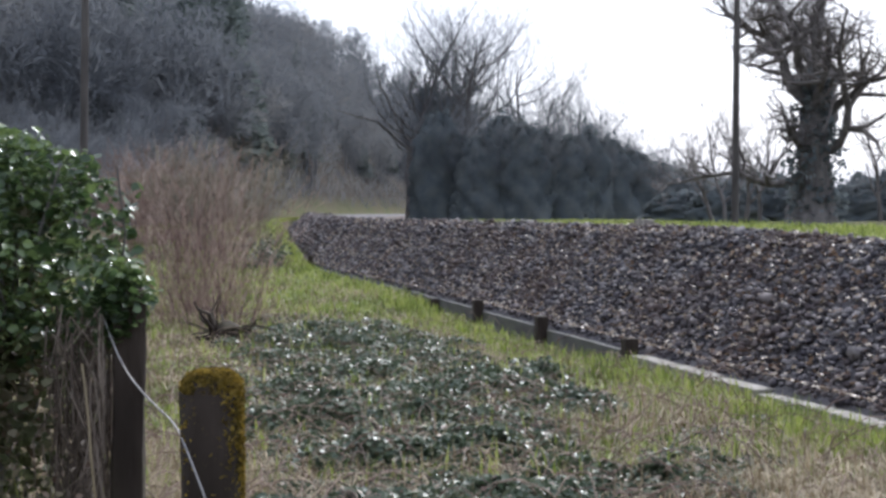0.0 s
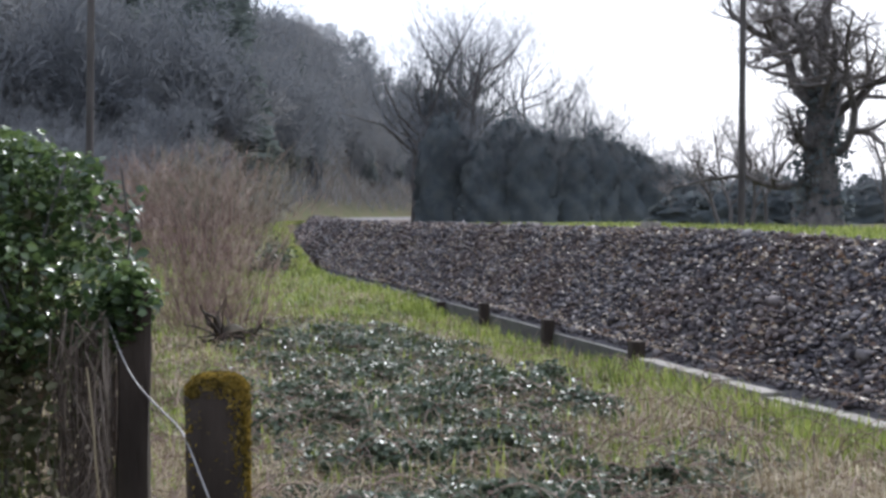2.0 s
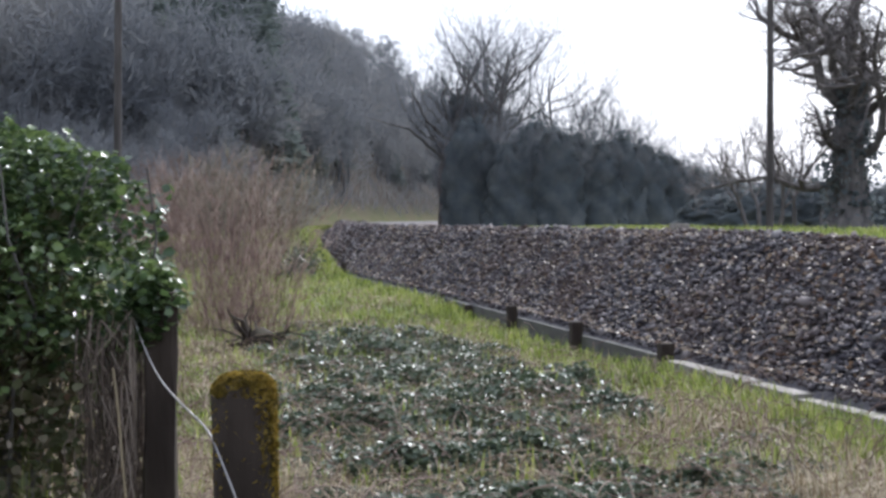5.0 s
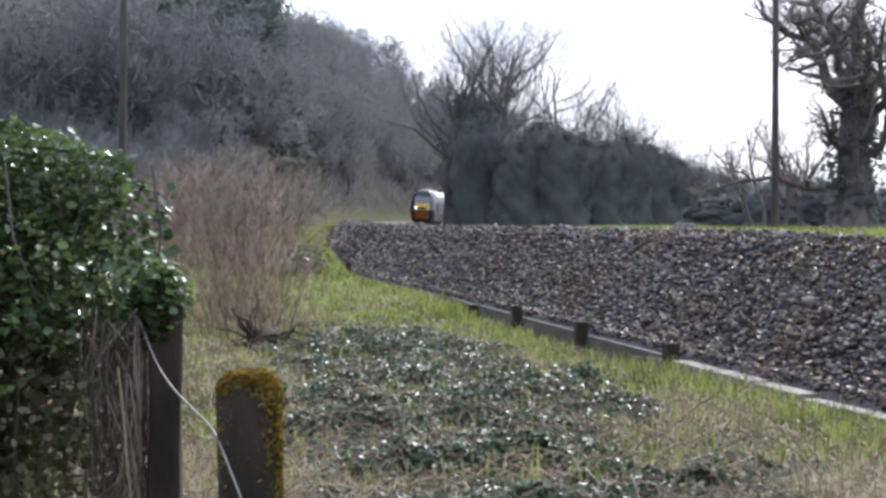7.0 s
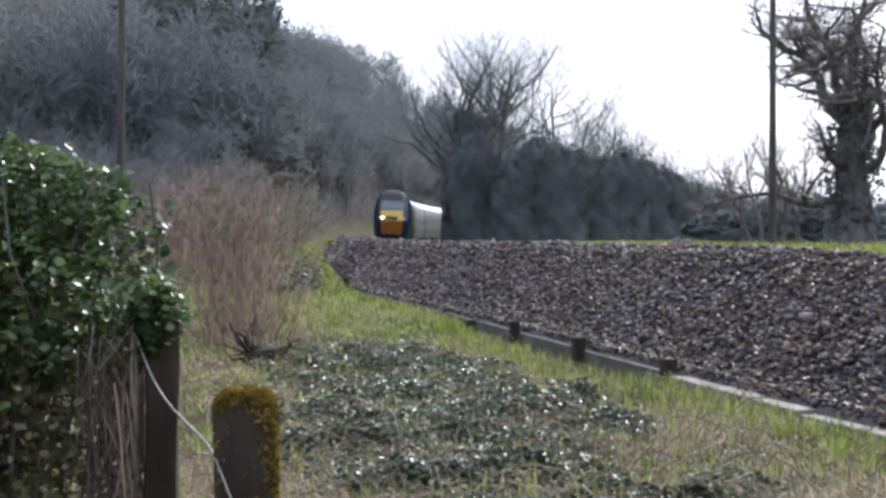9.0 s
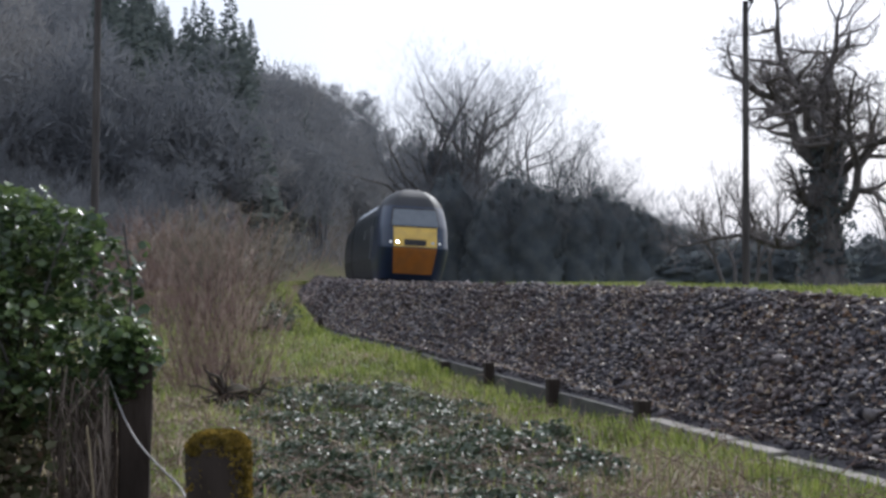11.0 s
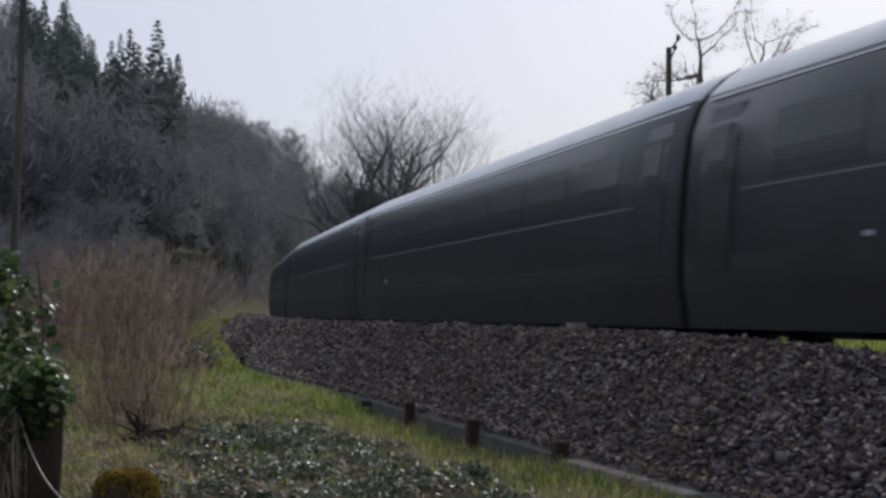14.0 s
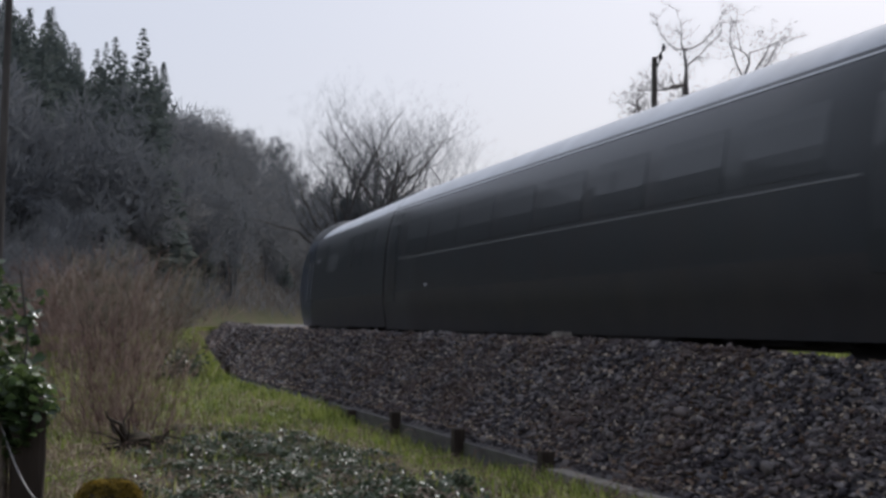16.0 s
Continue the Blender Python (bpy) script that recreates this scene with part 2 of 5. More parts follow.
# ivy and scrub leaves far off, base colour lifted bluish to imitate haze
M_IVYHAZE = mat("hazed_ivy_mass", [(.11, .13, .137), (.145, .163, .168), (.185, .198, .19)], .9, .95, bump=.8, bump_scale=2.5, island=.15, spec=.05, trans=.4)
M_IVY = mat("ivy_leaf", [(.035, .062, .022), (.075, .115, .04), (.135, .185, .065)], 3, .33, island=.7, spec=.6, trans=.35)
M_IVYIN = mat("shaded_ivy_leaf", [(.075, .085, .04), (.115, .12, .06), (.17, .145, .095)], 3, .7, island=.6, spec=.3, trans=.4)
M_IVYG = mat("ground_ivy_leaf", [(.05, .072, .04), (.085, .112, .062), (.135, .155, .095)], 2, .42, island=.65, spec=.5, trans=.2)
M_GRASS = mat("spring_grass", [(.11, .14, .03), (.21, .26, .05), (.33, .36, .10)], 1.0, .6, island=.5, trans=.45)
M_DRY = mat("dry_grass", [(.19, .145, .085), (.29, .225, .135), (.42, .345, .225)], 1.2, .75, island=.5, trans=.3)
M_MOSS = mat("moss", [(.09, .065, .012), (.21, .145, .022), (.34, .23, .035)], 14, .95, bump=1.0, bump_scale=70, island=.4, trans=.25)
M_WIRE = mat("galvanised_wire", [(.26, .24, .23), (.38, .36, .34)], 40, .55, metal=.4)
M_RAIL = mat("rail_steel", [(.12, .075, .05), (.20, .13, .09)], 12, .6, metal=.4)
M_SLEEPER = mat("concrete_sleeper", [(.20, .19, .18), (.30, .29, .27)], 8, .9, bump=.3)
M_POLE = mat("tarred_pole_wood", [(.04, .034, .03), (.065, .056, .05), (.10, .088, .08)], 5, .85, bump=.4, sx=(1, 1, .15))
M_GREEN = mat("dark_green_coach_paint", [(.014, .019, .023), (.018, .024, .029)], 1.2, .36, coat=.10, spec=.4, stain=(.022, .02, .02), stain_scale=.8, stain_amt=.4)
M_CABBLUE = mat("dark_blue_green_paint", [(.010, .022, .048), (.014, .030, .064)], 1.2, .4, coat=.25, spec=.4, stain=(.02, .02, .02), stain_scale=1.0, stain_amt=.3)
# grey roof paint, raised paler so the colour carries the sky sheen
M_ROOFSHEEN = mat("grey_roof_paint", [(.50, .53, .57), (.60, .63, .67)], 2, .34, stain=(.35, .36, .37), stain_scale=.6, stain_amt=.4)
M_ROOFDARK = mat("dark_grey_roof_paint", [(.02, .022, .026), (.032, .034, .038)], 2, .6, stain=(.015, .014, .013), stain_scale=.6, stain_amt=.6)
M_YELLOW = mat("warning_yellow_paint", [(.56, .36, .05), (.64, .42, .07)], 3, .4, coat=.2, stain=(.35, .22, .06), stain_scale=2.2, stain_amt=.3)
# same yellow below the chin, its shade painted in as darker orange
M_YELLOWSHADE = mat("shaded_warning_yellow", [(.44, .16, .022), (.50, .19, .03)], 3, .45, coat=.2, stain=(.25, .12, .04), stain_scale=2.2, stain_amt=.4)
M_BLACK = mat("underframe_black", [(.012, .011, .011), (.028, .025, .023)], 5, .75, bump=.3)
M_SILVER = mat("pale_grey_line_paint", [(.42, .42, .44), (.5, .5, .52)], 5, .4)
M_GLASS = mat("dark_train_glass", [(.014, .019, .023), (.018, .024, .029)], 2, .36, spec=.4, coat=.1)
M_SCREEN = mat("windscreen_glass", [(.05, .065, .075), (.075, .09, .10)], 2, .08, spec=.8, coat=.6)


def lamp_mat(name, color, strength):
    m = bpy.data.materials.new(name)
    m.use_nodes = True
    b = m.node_tree.nodes["Principled BSDF"]
    b.inputs["Base Color"].default_value = (*color, 1)
    b.inputs["Emission Color"].default_value = (*color, 1)
    b.inputs["Emission Strength"].default_value = strength
    return m


M_HEAD = lamp_mat("lit_headlight", (1.0, .95, .82), 9)
M_MARK = lamp_mat("lit_marker_light", (1.0, .97, .9), .25)

# ---- ground sheet ----
def build_ground():
    u = np.concatenate([np.arange(-4, 14, .35), np.arange(14, 46, .8), np.arange(46, 130, 2.5), np.arange(130, 460, 8), np.geomspace(460, 4200, 16)])
    v = np.sort(np.concatenate([np.arange(-9, 9, .35), -np.geomspace(9, 60, 34)[1:], np.geomspace(9, 60, 34)[1:], -np.geomspace(60, 3600, 46)[1:], np.geomspace(60, 3600, 46)[1:]]))
    u = np.concatenate([-np.geomspace(4.5, 3000, 24)[::-1], u])
    # rows run along the line: near rows follow its offset
    gx, gy = np.meshgrid(v, u)
    pts = np.stack([gx.ravel(), gy.ravel()], 1)
    z = ground_z(pts)
    verts = np.column_stack([pts, z])
    nr, nc = gx.shape
    i = (np.arange(nr - 1)[:, None] * nc + np.arange(nc - 1)[None]).ravel()
    ob = mesh_np("ground", verts, np.stack([i, i + 1, i + nc + 1, i + nc], 1), M_GROUND, smooth=True)
    tagged(ob, "rough grassy field and wooded valley side", "ground", kind="structure")


build_ground()

# ---- ballast bank: profile across the line (offset, height over rail level) ----
CREST_L, CREST_Z = -2.15, 1.40
PROFILE = [(-3.62, -0.25), (-3.60, 0.13), (-3.35, 0.30), (-2.75, 0.86), (-2.30, 1.30), (-2.10, 1.40), (-1.85, 1.36), (-1.45, 1.05), (0, 0.92),
           (1.4, 0.82), (2.2, 0.80), (3.4, 0.40)]


def bank_z(l, s):
    z = np.interp(l, [q[0] for q in PROFILE], [q[1] for q in PROFILE])
    return z - 0.16 * sstep(-16, -7, s) * sstep(-3.2, -2.2, l)* (l < -1.5)


def build_bank():
    ss = np.concatenate([np.arange(-330, -80, 6.0), np.arange(-80, -45, 1.5), np.arange(-45, 14, .3), np.arange(14, 60, 3)])
    ls = np.array(sorted(set([q[0] for q in PROFILE] + [-3.1, -2.5, -2.2, -2.0])))
    verts = []
    for s in ss:
        for l in ls:
            x, y = track(s, l)
            dz = .012 * math.sin(s * 3.1 + l * 5) + .010 * math.sin(s * 7.7 - l * 9) - .012
            verts.append((x, y, bank_z(np.array(l), np.array(s)) + (dz if l > -3.6 else 0)))
    nc = len(ls)
    i = (np.arange(len(ss) - 1)[:, None] * nc + np.arange(nc - 1)[None]).ravel()
    ob = mesh_np("embankment", verts, np.stack([i, i + 1, i + nc + 1, i + nc], 1), M_BALLAST, smooth=True)
    tagged(ob, "dark stone ballast bank carrying the railway", "embankment", kind="structure")


build_bank()


def rock_batch(name, pos, size, material, rng, flat=.62):
    """Many angular stones as one mesh: jittered octahedra with cut tops."""
    base = np.array([(1, 0, 0), (0, 1, 0), (-1, 0, 0), (0, -1, 0), (.55, .5, .75), (-.55, .45, .75), (-.1, -.6, .8), (0, 0, -.8)], float)
    faces = np.array([(0, 1, 4), (1, 5, 4), (1, 2, 5), (2, 6, 5), (2, 3, 6), (3, 0, 6), (0, 4, 6), (4, 5, 6), (1, 0, 7), (2, 1, 7), (3, 2, 7), (0, 3, 7)])
    n = len(pos)
    v = base[None] + rng.normal(0, .2, (n, 8, 3))
    v = v * (size[:, None, None] * rng.uniform(.7, 1.25, (n, 1, 3)) * np.array([1, 1, flat]))
    a, b = rng.uniform(0, 6.28, n), rng.normal(0, .5, n)
    ca, sa, cb, sb = np.cos(a), np.sin(a), np.cos(b), np.sin(b)
    y2, z2 = v[:, :, 1] * cb[:, None] - v[:, :, 2] * sb[:, None], v[:, :, 1] * sb[:, None] + v[:, :, 2] * cb[:, None]
    x3, y3 = v[:, :, 0] * ca[:, None] - y2 * sa[:, None], v[:, :, 0] * sa[:, None] + y2 * ca[:, None]
    v = np.stack([x3, y3, z2], 2) + pos[:, None, :]
    f = faces[None] + (np.arange(n) * 8)[:, None, None]
    return mesh_np(name, v.reshape(-1, 3), f.reshape(-1, 3), material)


def build_stones():
    rng = np.random.default_rng(5)
    P, S = [], []
    for s0, s1, dens, sz in ((-14, -4, 600, .032), (-24, -14, 540, .035), (-40, -24, 300, .043), (-70, -40, 60, .075), (-120, -70, 18, .12), (-4, 10, 60, .055)):
        n = int((s1 - s0) * 1.9 * dens)
        s, l = rng.uniform(s0, s1, n), rng.uniform(-3.55, -1.55, n)
        z = bank_z(l, s)
        xy = np.array([track(a, b) for a, b in zip(s, l)])
        P.append(np.column_stack([xy, z + .012 + rng.normal(0, .012, n)]))
        S.append(sz * .88 * rng.lognormal(0, .36, n))
    ob = rock_batch("ballast", np.concatenate(P), np.concatenate(S), M_STONE, rng)
    tagged(ob, "angular grey-brown track ballast stones on the bank", "ballast", kind="stuff")


build_stones()

# ---- rails and sleepers ----
def build_rail(l0):
    sec = [(-.035, 0), (.035, 0), (.035, -.03), (.012, -.045), (.012, -.13), (.07, -.15), (-.07, -.15), (-.012, -.13), (-.012, -.045), (-.035, -.03)]
    ss = np.concatenate([np.arange(-330, -60, 6.0), np.arange(-60, 60, 2.0)])
    verts = []
    for s in ss:
        for a, h in sec:
            l = l0 + a
            x, y = track(s, l)
            verts.append((x, y, RAIL_Z + h - l * math.sin(CANT)))
    n = len(sec)
    f = [(i * n + j, i * n + (j + 1) % n, (i + 1) * n + (j + 1) % n, (i + 1) * n + j) for i in range(len(ss) - 1) for j in range(n)]
    ob = mesh_np("rail", verts, f, M_RAIL)
    tagged(ob, "long steel running rail, brown with rust", "rail", "running rails", "structure")


build_rail(-.7525)
build_rail(.7525)
def build_sleepers():
    bm = bmesh.new()
    box(bm, -1.25, 1.25, -.13, .13, -.33, -.155, .02)
    first = part("sleeper", bm, M_SLEEPER)
    tagged(first, "grey concrete railway sleeper bedded in ballast", "sleeper", "sleepers")
    for k in range(90):
        s = 12 - k * .65
        x, y = track(s)
        ux, uy = ahead(s)
        m = pose(x, y, RAIL_Z, 0, 0, math.degrees(math.atan2(uy, ux)) - 90) @ pose(0, 0, 0, 0, math.degrees(CANT), 0)
        if k == 0:
            first.matrix_basis = m
        else:
            copy_thing(first, m)


build_sleepers()

# ---- low retaining wall at the foot of the bank ----
def wall_pose(s, l, z):
    x, y = track(s, l)
    ux, uy = ahead(s)
    return pose(x, y, z, 0, 0, math.degrees(math.atan2(uy, ux)))


def build_wall():
    root = new("retaining_wall")
    tagged(root, "low retaining wall of weathered boards between stub posts", "retaining wall", kind="structure")
    posts = [-38.6, -35.5, -32.4, -29.3, -26.2, -23.8, -20.7, -17.25, -13.95]
    tall = (0, 6, 7, 8)
    for k, s in enumerate(posts):
        bm = bmesh.new()
        vs = box(bm, -.085, .085, -.07, .07, -.45, (.36 if k else .5) if k in tall else .2, .012)
        o = part("wall_post", bm, M_OLDWOOD, root)
        o.matrix_basis = wall_pose(s, WALL_L - .05, -.05) @ pose(0, 0, 0, random.uniform(-2, 2), random.uniform(-2, 2), 0)
    for k, (a, b) in enumerate(zip(posts, posts[1:])):
        for j in range(2):
            bm = bmesh.new()
            L = b - a - .17
            box(bm, -L / 2, L / 2, -.03, .03, 0, .235, .008)
            o = part("board", bm, M_BOARD, root)
            o.matrix_basis = wall_pose((a + b) / 2, WALL_L + .02 + .006 * j, -.30 + .215 * j) @ pose(0, 0, 0, 0, random.uniform(-.4, .4), 0)
    # pale edging slabs past the last post
    s = -13.8
    for k in range(9):
        bm = bmesh.new()
        L = .98
        box(bm, -L / 2, L / 2, -.11, .11, -.30, .10 + random.uniform(-.012, .012), .012)
        o = part("edging_slab", bm, M_CONCRETE, root, "pale worn concrete edging slab")
        o.matrix_basis = wall_pose(s + .5, WALL_L + .03 + random.uniform(-.02, .02), .05 - .004 * k) @ pose(0, 0, 0, random.uniform(-2, 2), random.uniform(-.8, .8), 0)
        s += 1.0


build_wall()

# ---- trees ----
def grow(rng, height, r, levels, spread=.55, wiggle=.16, lean=(0, 0), trunk=.3, kids=(7, 6, 5, 5), gnarl=0.0, ratio=.62, droop=0.0, taper=.62, tip=3, ratio0=None, tfall=.8):
    """Segments (p0, p1, r0, r1) of a bare tree that stands at the origin."""
    segs = []
    count = [0]

    def limb(p, d, length, rad, lev, start):
        if lev == 1:
            count[0] += 1
        lid = count[0]
        n = max(3, int(4 + 2 * (levels - lev))) if lev < 2 else (4 if lev < levels else tip)
        pts = [np.array(p)]
        dirs = [d]
        for i in range(n):
            d = d + rng.normal(0, wiggle + gnarl * (lev > 0), 3) + np.array([0, 0, (.10 if lev else .05) - droop * (lev > 1)])
            d /= np.linalg.norm(d)
            pts.append(pts[-1] + d * length / n)
            dirs.append(d)
        for i in range(n):
            fall = tfall if lev == 0 else .8
            a, b = rad * (1 - fall * i / n), rad * (1 - fall * (i + 1) / n)
            segs.append((pts[i], pts[i + 1], a, b, lev, lid))
        if lev >= levels:
            return
        for k in range(kids[min(lev, len(kids) - 1)]):
            u = start + (1 - start) * (k + rng.uniform(.2, .9)) / kids[min(lev, len(kids) - 1)]
            i = min(n - 1, int(u * n))
            q = pts[i] + (pts[i + 1] - pts[i]) * (u * n - i)
            az = rng.uniform(0, 6.283)
            side = np.array([math.cos(az), math.sin(az), rng.uniform(-.1, .35)])
            nd = dirs[i] * (1 - spread) + side * spread * rng.uniform(.8, 1.3)
            nd /= np.linalg.norm(nd)
            limb(q, nd, length * (ratio0 if ratio0 and lev == 0 else ratio) * rng.uniform(.75, 1.15) * (1.15 - .5 * u), max(.006, rad * (1 - (tfall if lev == 0 else .8) * u) * taper), lev + 1, .15)

    d0 = np.array([lean[0], lean[1], 1.0])
    limb((0, 0, -.2), d0 / np.linalg.norm(d0), height * .8, r, 0, trunk)
    return segs


def tubes(segs, thick=1.0, blade_from=3, sides=(8, 6, 4, 3), flat=False):
    """verts and triangles of the segments; fine twigs are three-sided slivers."""
    V, F = [], []
    n0, last, la, lk = 0, None, None, 0
    for p0, p1, r0, r1, lev, *_ in segs:
        d = p1 - p0
        L = np.linalg.norm(d) + 1e-9
        d = d / L
        k = sides[min(lev, len(sides) - 1)]
        joined = last is not None and last is p0 and lev < blade_from and lk == k
        ref = la if joined else np.cross(d, (0, 0, 1) if abs(d[2]) < .9 else (1, 0, 0))
        a = ref - d * np.dot(ref, d)
        a /= np.linalg.norm(a)
        b = np.cross(d, a)
        if lev >= blade_from:
            r = max(r0, .004) * thick
            if flat and lev > 1:
                V += [p0 + a * r, p0 - a * r, p1]
                F.append((n0, n0 + 1, n0 + 2))
                n0 += 3
                last = None
                continue
            V += [p0 + a * r, p0 - a * r * .5 + b * r * .87, p0 - a * r * .5 - b * r * .87, p1]
            F += [(n0, n0 + 1, n0 + 3), (n0 + 1, n0 + 2, n0 + 3), (n0 + 2, n0, n0 + 3)]
            n0 += 4
            last = None
            continue
        ca = [(math.cos(6.2832 * j / k), math.sin(6.2832 * j / k)) for j in range(k)]
        if not joined:
            V += [p0 + (a * c + b * s) * r0 * thick for c, s in ca]
            n0 += k
        V += [p1 + (a * c + b * s) * r1 * thick for c, s in ca]
        q0 = n0 - k
        for j in range(k):
            q = (j + 1) % k
            F += [(q0 + j, q0 + q, n0 + q), (q0 + j, n0 + q, n0 + j)]
        n0 += k
        last, la, lk = p1, a, k
    return np.array(V, np.float32), np.array(F, np.int32)


def cards(rng, pos, size, tilt=1.0, leaf=True, up=0.0, simple=False):
    """Small bent leaves: two triangles each side of a midrib, random turn. verts, tris."""
    n = len(pos)
    base = np.array([(0, -.5, 0), (.42, -.12, .12), (.3, .3, .08), (0, .55, -.05), (-.3, .3, .08), (-.42, -.12, .12)]) if leaf else \
        np.array([(0, -.5, 0), (.5, -.1, .1), (.35, .4, .1), (0, .5, 0), (-.35, .4, .1), (-.5, -.1, .1)])
    tri = np.array([(0, 1, 2), (0, 2, 3), (0, 3, 4), (0, 4, 5)])
    if simple:
        base, tri = np.array([(0, -.5, 0), (.42, 0, .12), (0, .55, -.04), (-.42, 0, .12)]), np.array([(0, 1, 2), (0, 2, 3)])
    v = base[None] * np.asarray(size)[:, None, None]
    a, b, c = rng.uniform(0, 6.283, n), rng.normal(up, .6 * tilt, n), rng.normal(0, .6 * tilt, n)

    def R(v, i, j, t):
        o = v.copy()
        o[:, :, i] = v[:, :, i] * np.cos(t)[:, None] - v[:, :, j] * np.sin(t)[:, None]
        o[:, :, j] = v[:, :, i] * np.sin(t)[:, None] + v[:, :, j] * np.cos(t)[:, None]
        return o
    v = R(R(R(v, 1, 2, b), 0, 2, c), 0, 1, a) + pos[:, None, :]
    f = tri[None] + (np.arange(n) * len(base))[:, None, None]
    return v.reshape(-1, 3), f.reshape(-1, 3)


def join(chunks):
    V, F, n = [], [], 0
    for v, f in chunks:
        V.append(v)
        F.append(f + n)
        n += len(v)
    return np.concatenate(V), np.concatenate(F)


def polar(deg, r):
    return r * math.sin(radians(deg)), r * math.cos(radians(deg))


def at_ground(x, y):
    return float(ground_z([(x, y)])[0])


# hill woods: many bare trees, joined
def wood_tree(rng, h):
    """A bare tree with limbs and a dense lobed crown of fine twigs."""
    chunks = [tubes(grow(rng, h * .95, .16, 1, spread=.5, kids=(9,), trunk=.25, wiggle=.12, ratio=.5, tip=3), 1.2, 2, (5, 4))]
    lobes = [(np.array((rng.normal(0, .15) * h, rng.normal(0, .15) * h, h * z)), h * q) for z, q in
             zip(np.linspace(.38, .86, 7), (.15, .17, .18, .18, .16, .14, .11))]
    P, D = [], []
    for c, q in lobes:
        n = 88
        d = rng.normal(0, 1, (n, 3))
        d /= np.linalg.norm(d, axis=1)[:, None]
        P.append(c + d * (q * rng.uniform(.25, 1, n) ** .6)[:, None])
        D.append(d * .8 + rng.normal(0, .5, (n, 3)) + np.array((0, 0, .45)))
    P, D = np.concatenate(P), np.concatenate(D)
    D /= np.linalg.norm(D, axis=1)[:, None]
    S = np.cross(D, rng.normal(0, 1, D.shape))
    S /= np.linalg.norm(S, axis=1)[:, None]
    L, W = rng.uniform(.6, 1.6, (len(P), 1)), rng.uniform(.03, .085, (len(P), 1))
    v = np.stack([P - S * W, P + S * W, P + D * L], 1).reshape(-1, 3)
    return join([*chunks, (v, np.arange(len(v)).reshape(-1, 3))])


def build_woods():
    rng = np.random.default_rng(11)
    protos = [wood_tree(rng, h) for h in (10.5, 11.5, 12.5, 13, 12, 11)]
    chunks = []
    for k in range(1020):
        th = -21 + 33 * rng.uniform(0, 1)
        foot = np.interp(th, HB, HFOOT)
        up = rng.uniform(0, 1)
        r = foot - 2 + 160 * up
        if -13.8 < th < -7.7 and up > .24 and rng.uniform(0, 1) < .88:
            continue
        x, y = polar(th, r)
        _, l = rail_coords(np.array([(x, y)]))
        if abs(l[0]) < 9:
            continue
        v, f = protos[k % 6]
        a = rng.uniform(0, 6.28)
        sc = rng.uniform(.72, 1.12) * (1.0 if r > foot + 14 else .5)
        ca, sa = math.cos(a), math.sin(a)
        w = np.column_stack([v[:, 0] * ca - v[:, 1] * sa, v[:, 0] * sa + v[:, 1] * ca, v[:, 2]]) * sc * np.array([1, 1, rng.uniform(.85, 1.1)])
        chunks.append((w + np.array([x, y, at_ground(x, y) - .3]), f))
    # tangled undergrowth between the trunks
    n = 30000
    th = rng.uniform(-21, 15, n)
    r = np.interp(th, HB, HFOOT) + rng.uniform(-6, 110, n)
    xy = np.column_stack([r * np.sin(np.radians(th)), r * np.cos(np.radians(th))])
    s, l = rail_coords(xy)
    xy = xy[np.abs(l) > 8]
    n = len(xy)
    pos = np.column_stack([xy, ground_z(xy) - .1])
    az, ln = rng.uniform(0, 6.283, n), rng.uniform(-1.1, 1.1, n)
    h = rng.uniform(.6, 2.2, n)
    side = np.column_stack([np.cos(az), np.sin(az), np.zeros(n)]) * rng.uniform(.03, .10, n)[:, None]
    tipp = pos + np.column_stack([np.cos(az * 3) * h * ln, np.sin(az * 3) * h * ln, h])
    chunks.append((np.stack([pos - side, pos + side, tipp], 1).reshape(-1, 3), np.arange(3 * n).reshape(-1, 3)))
    v, f = join(chunks)
    ob = mesh_np("hill_woods", v, f, M_TWIGHAZE)
    tagged(ob, "leafless winter woodland on the hillside, greyed with haze colour", "woodland", kind="stuff")


build_woods()


def conifer_mesh(rng, h):
    chunks = [tubes([(np.array((0, 0, -.3)), np.array((0, 0, h)), .2, .02, 0)], 1, 3, (6,))]
    P, S = [], []
    z = h * .12
    while z < h:
        R = (h - z) * .23 + .25
        n = int(7 + R * 5)
        for i in range(n):
            az = rng.uniform(0, 6.283)
            rr = R * rng.uniform(.25, 1.05)
            P.append((rr * math.cos(az), rr * math.sin(az), z - rr * .28 + rng.normal(0, .12)))
            S.append(rng.uniform(.5, 1.0) * (.5 + R * .28))
        z += .42
    v, f = cards(rng, np.array(P), np.array(S) * 1.05, .5, simple=True)
    return join([*chunks, (v, f)])


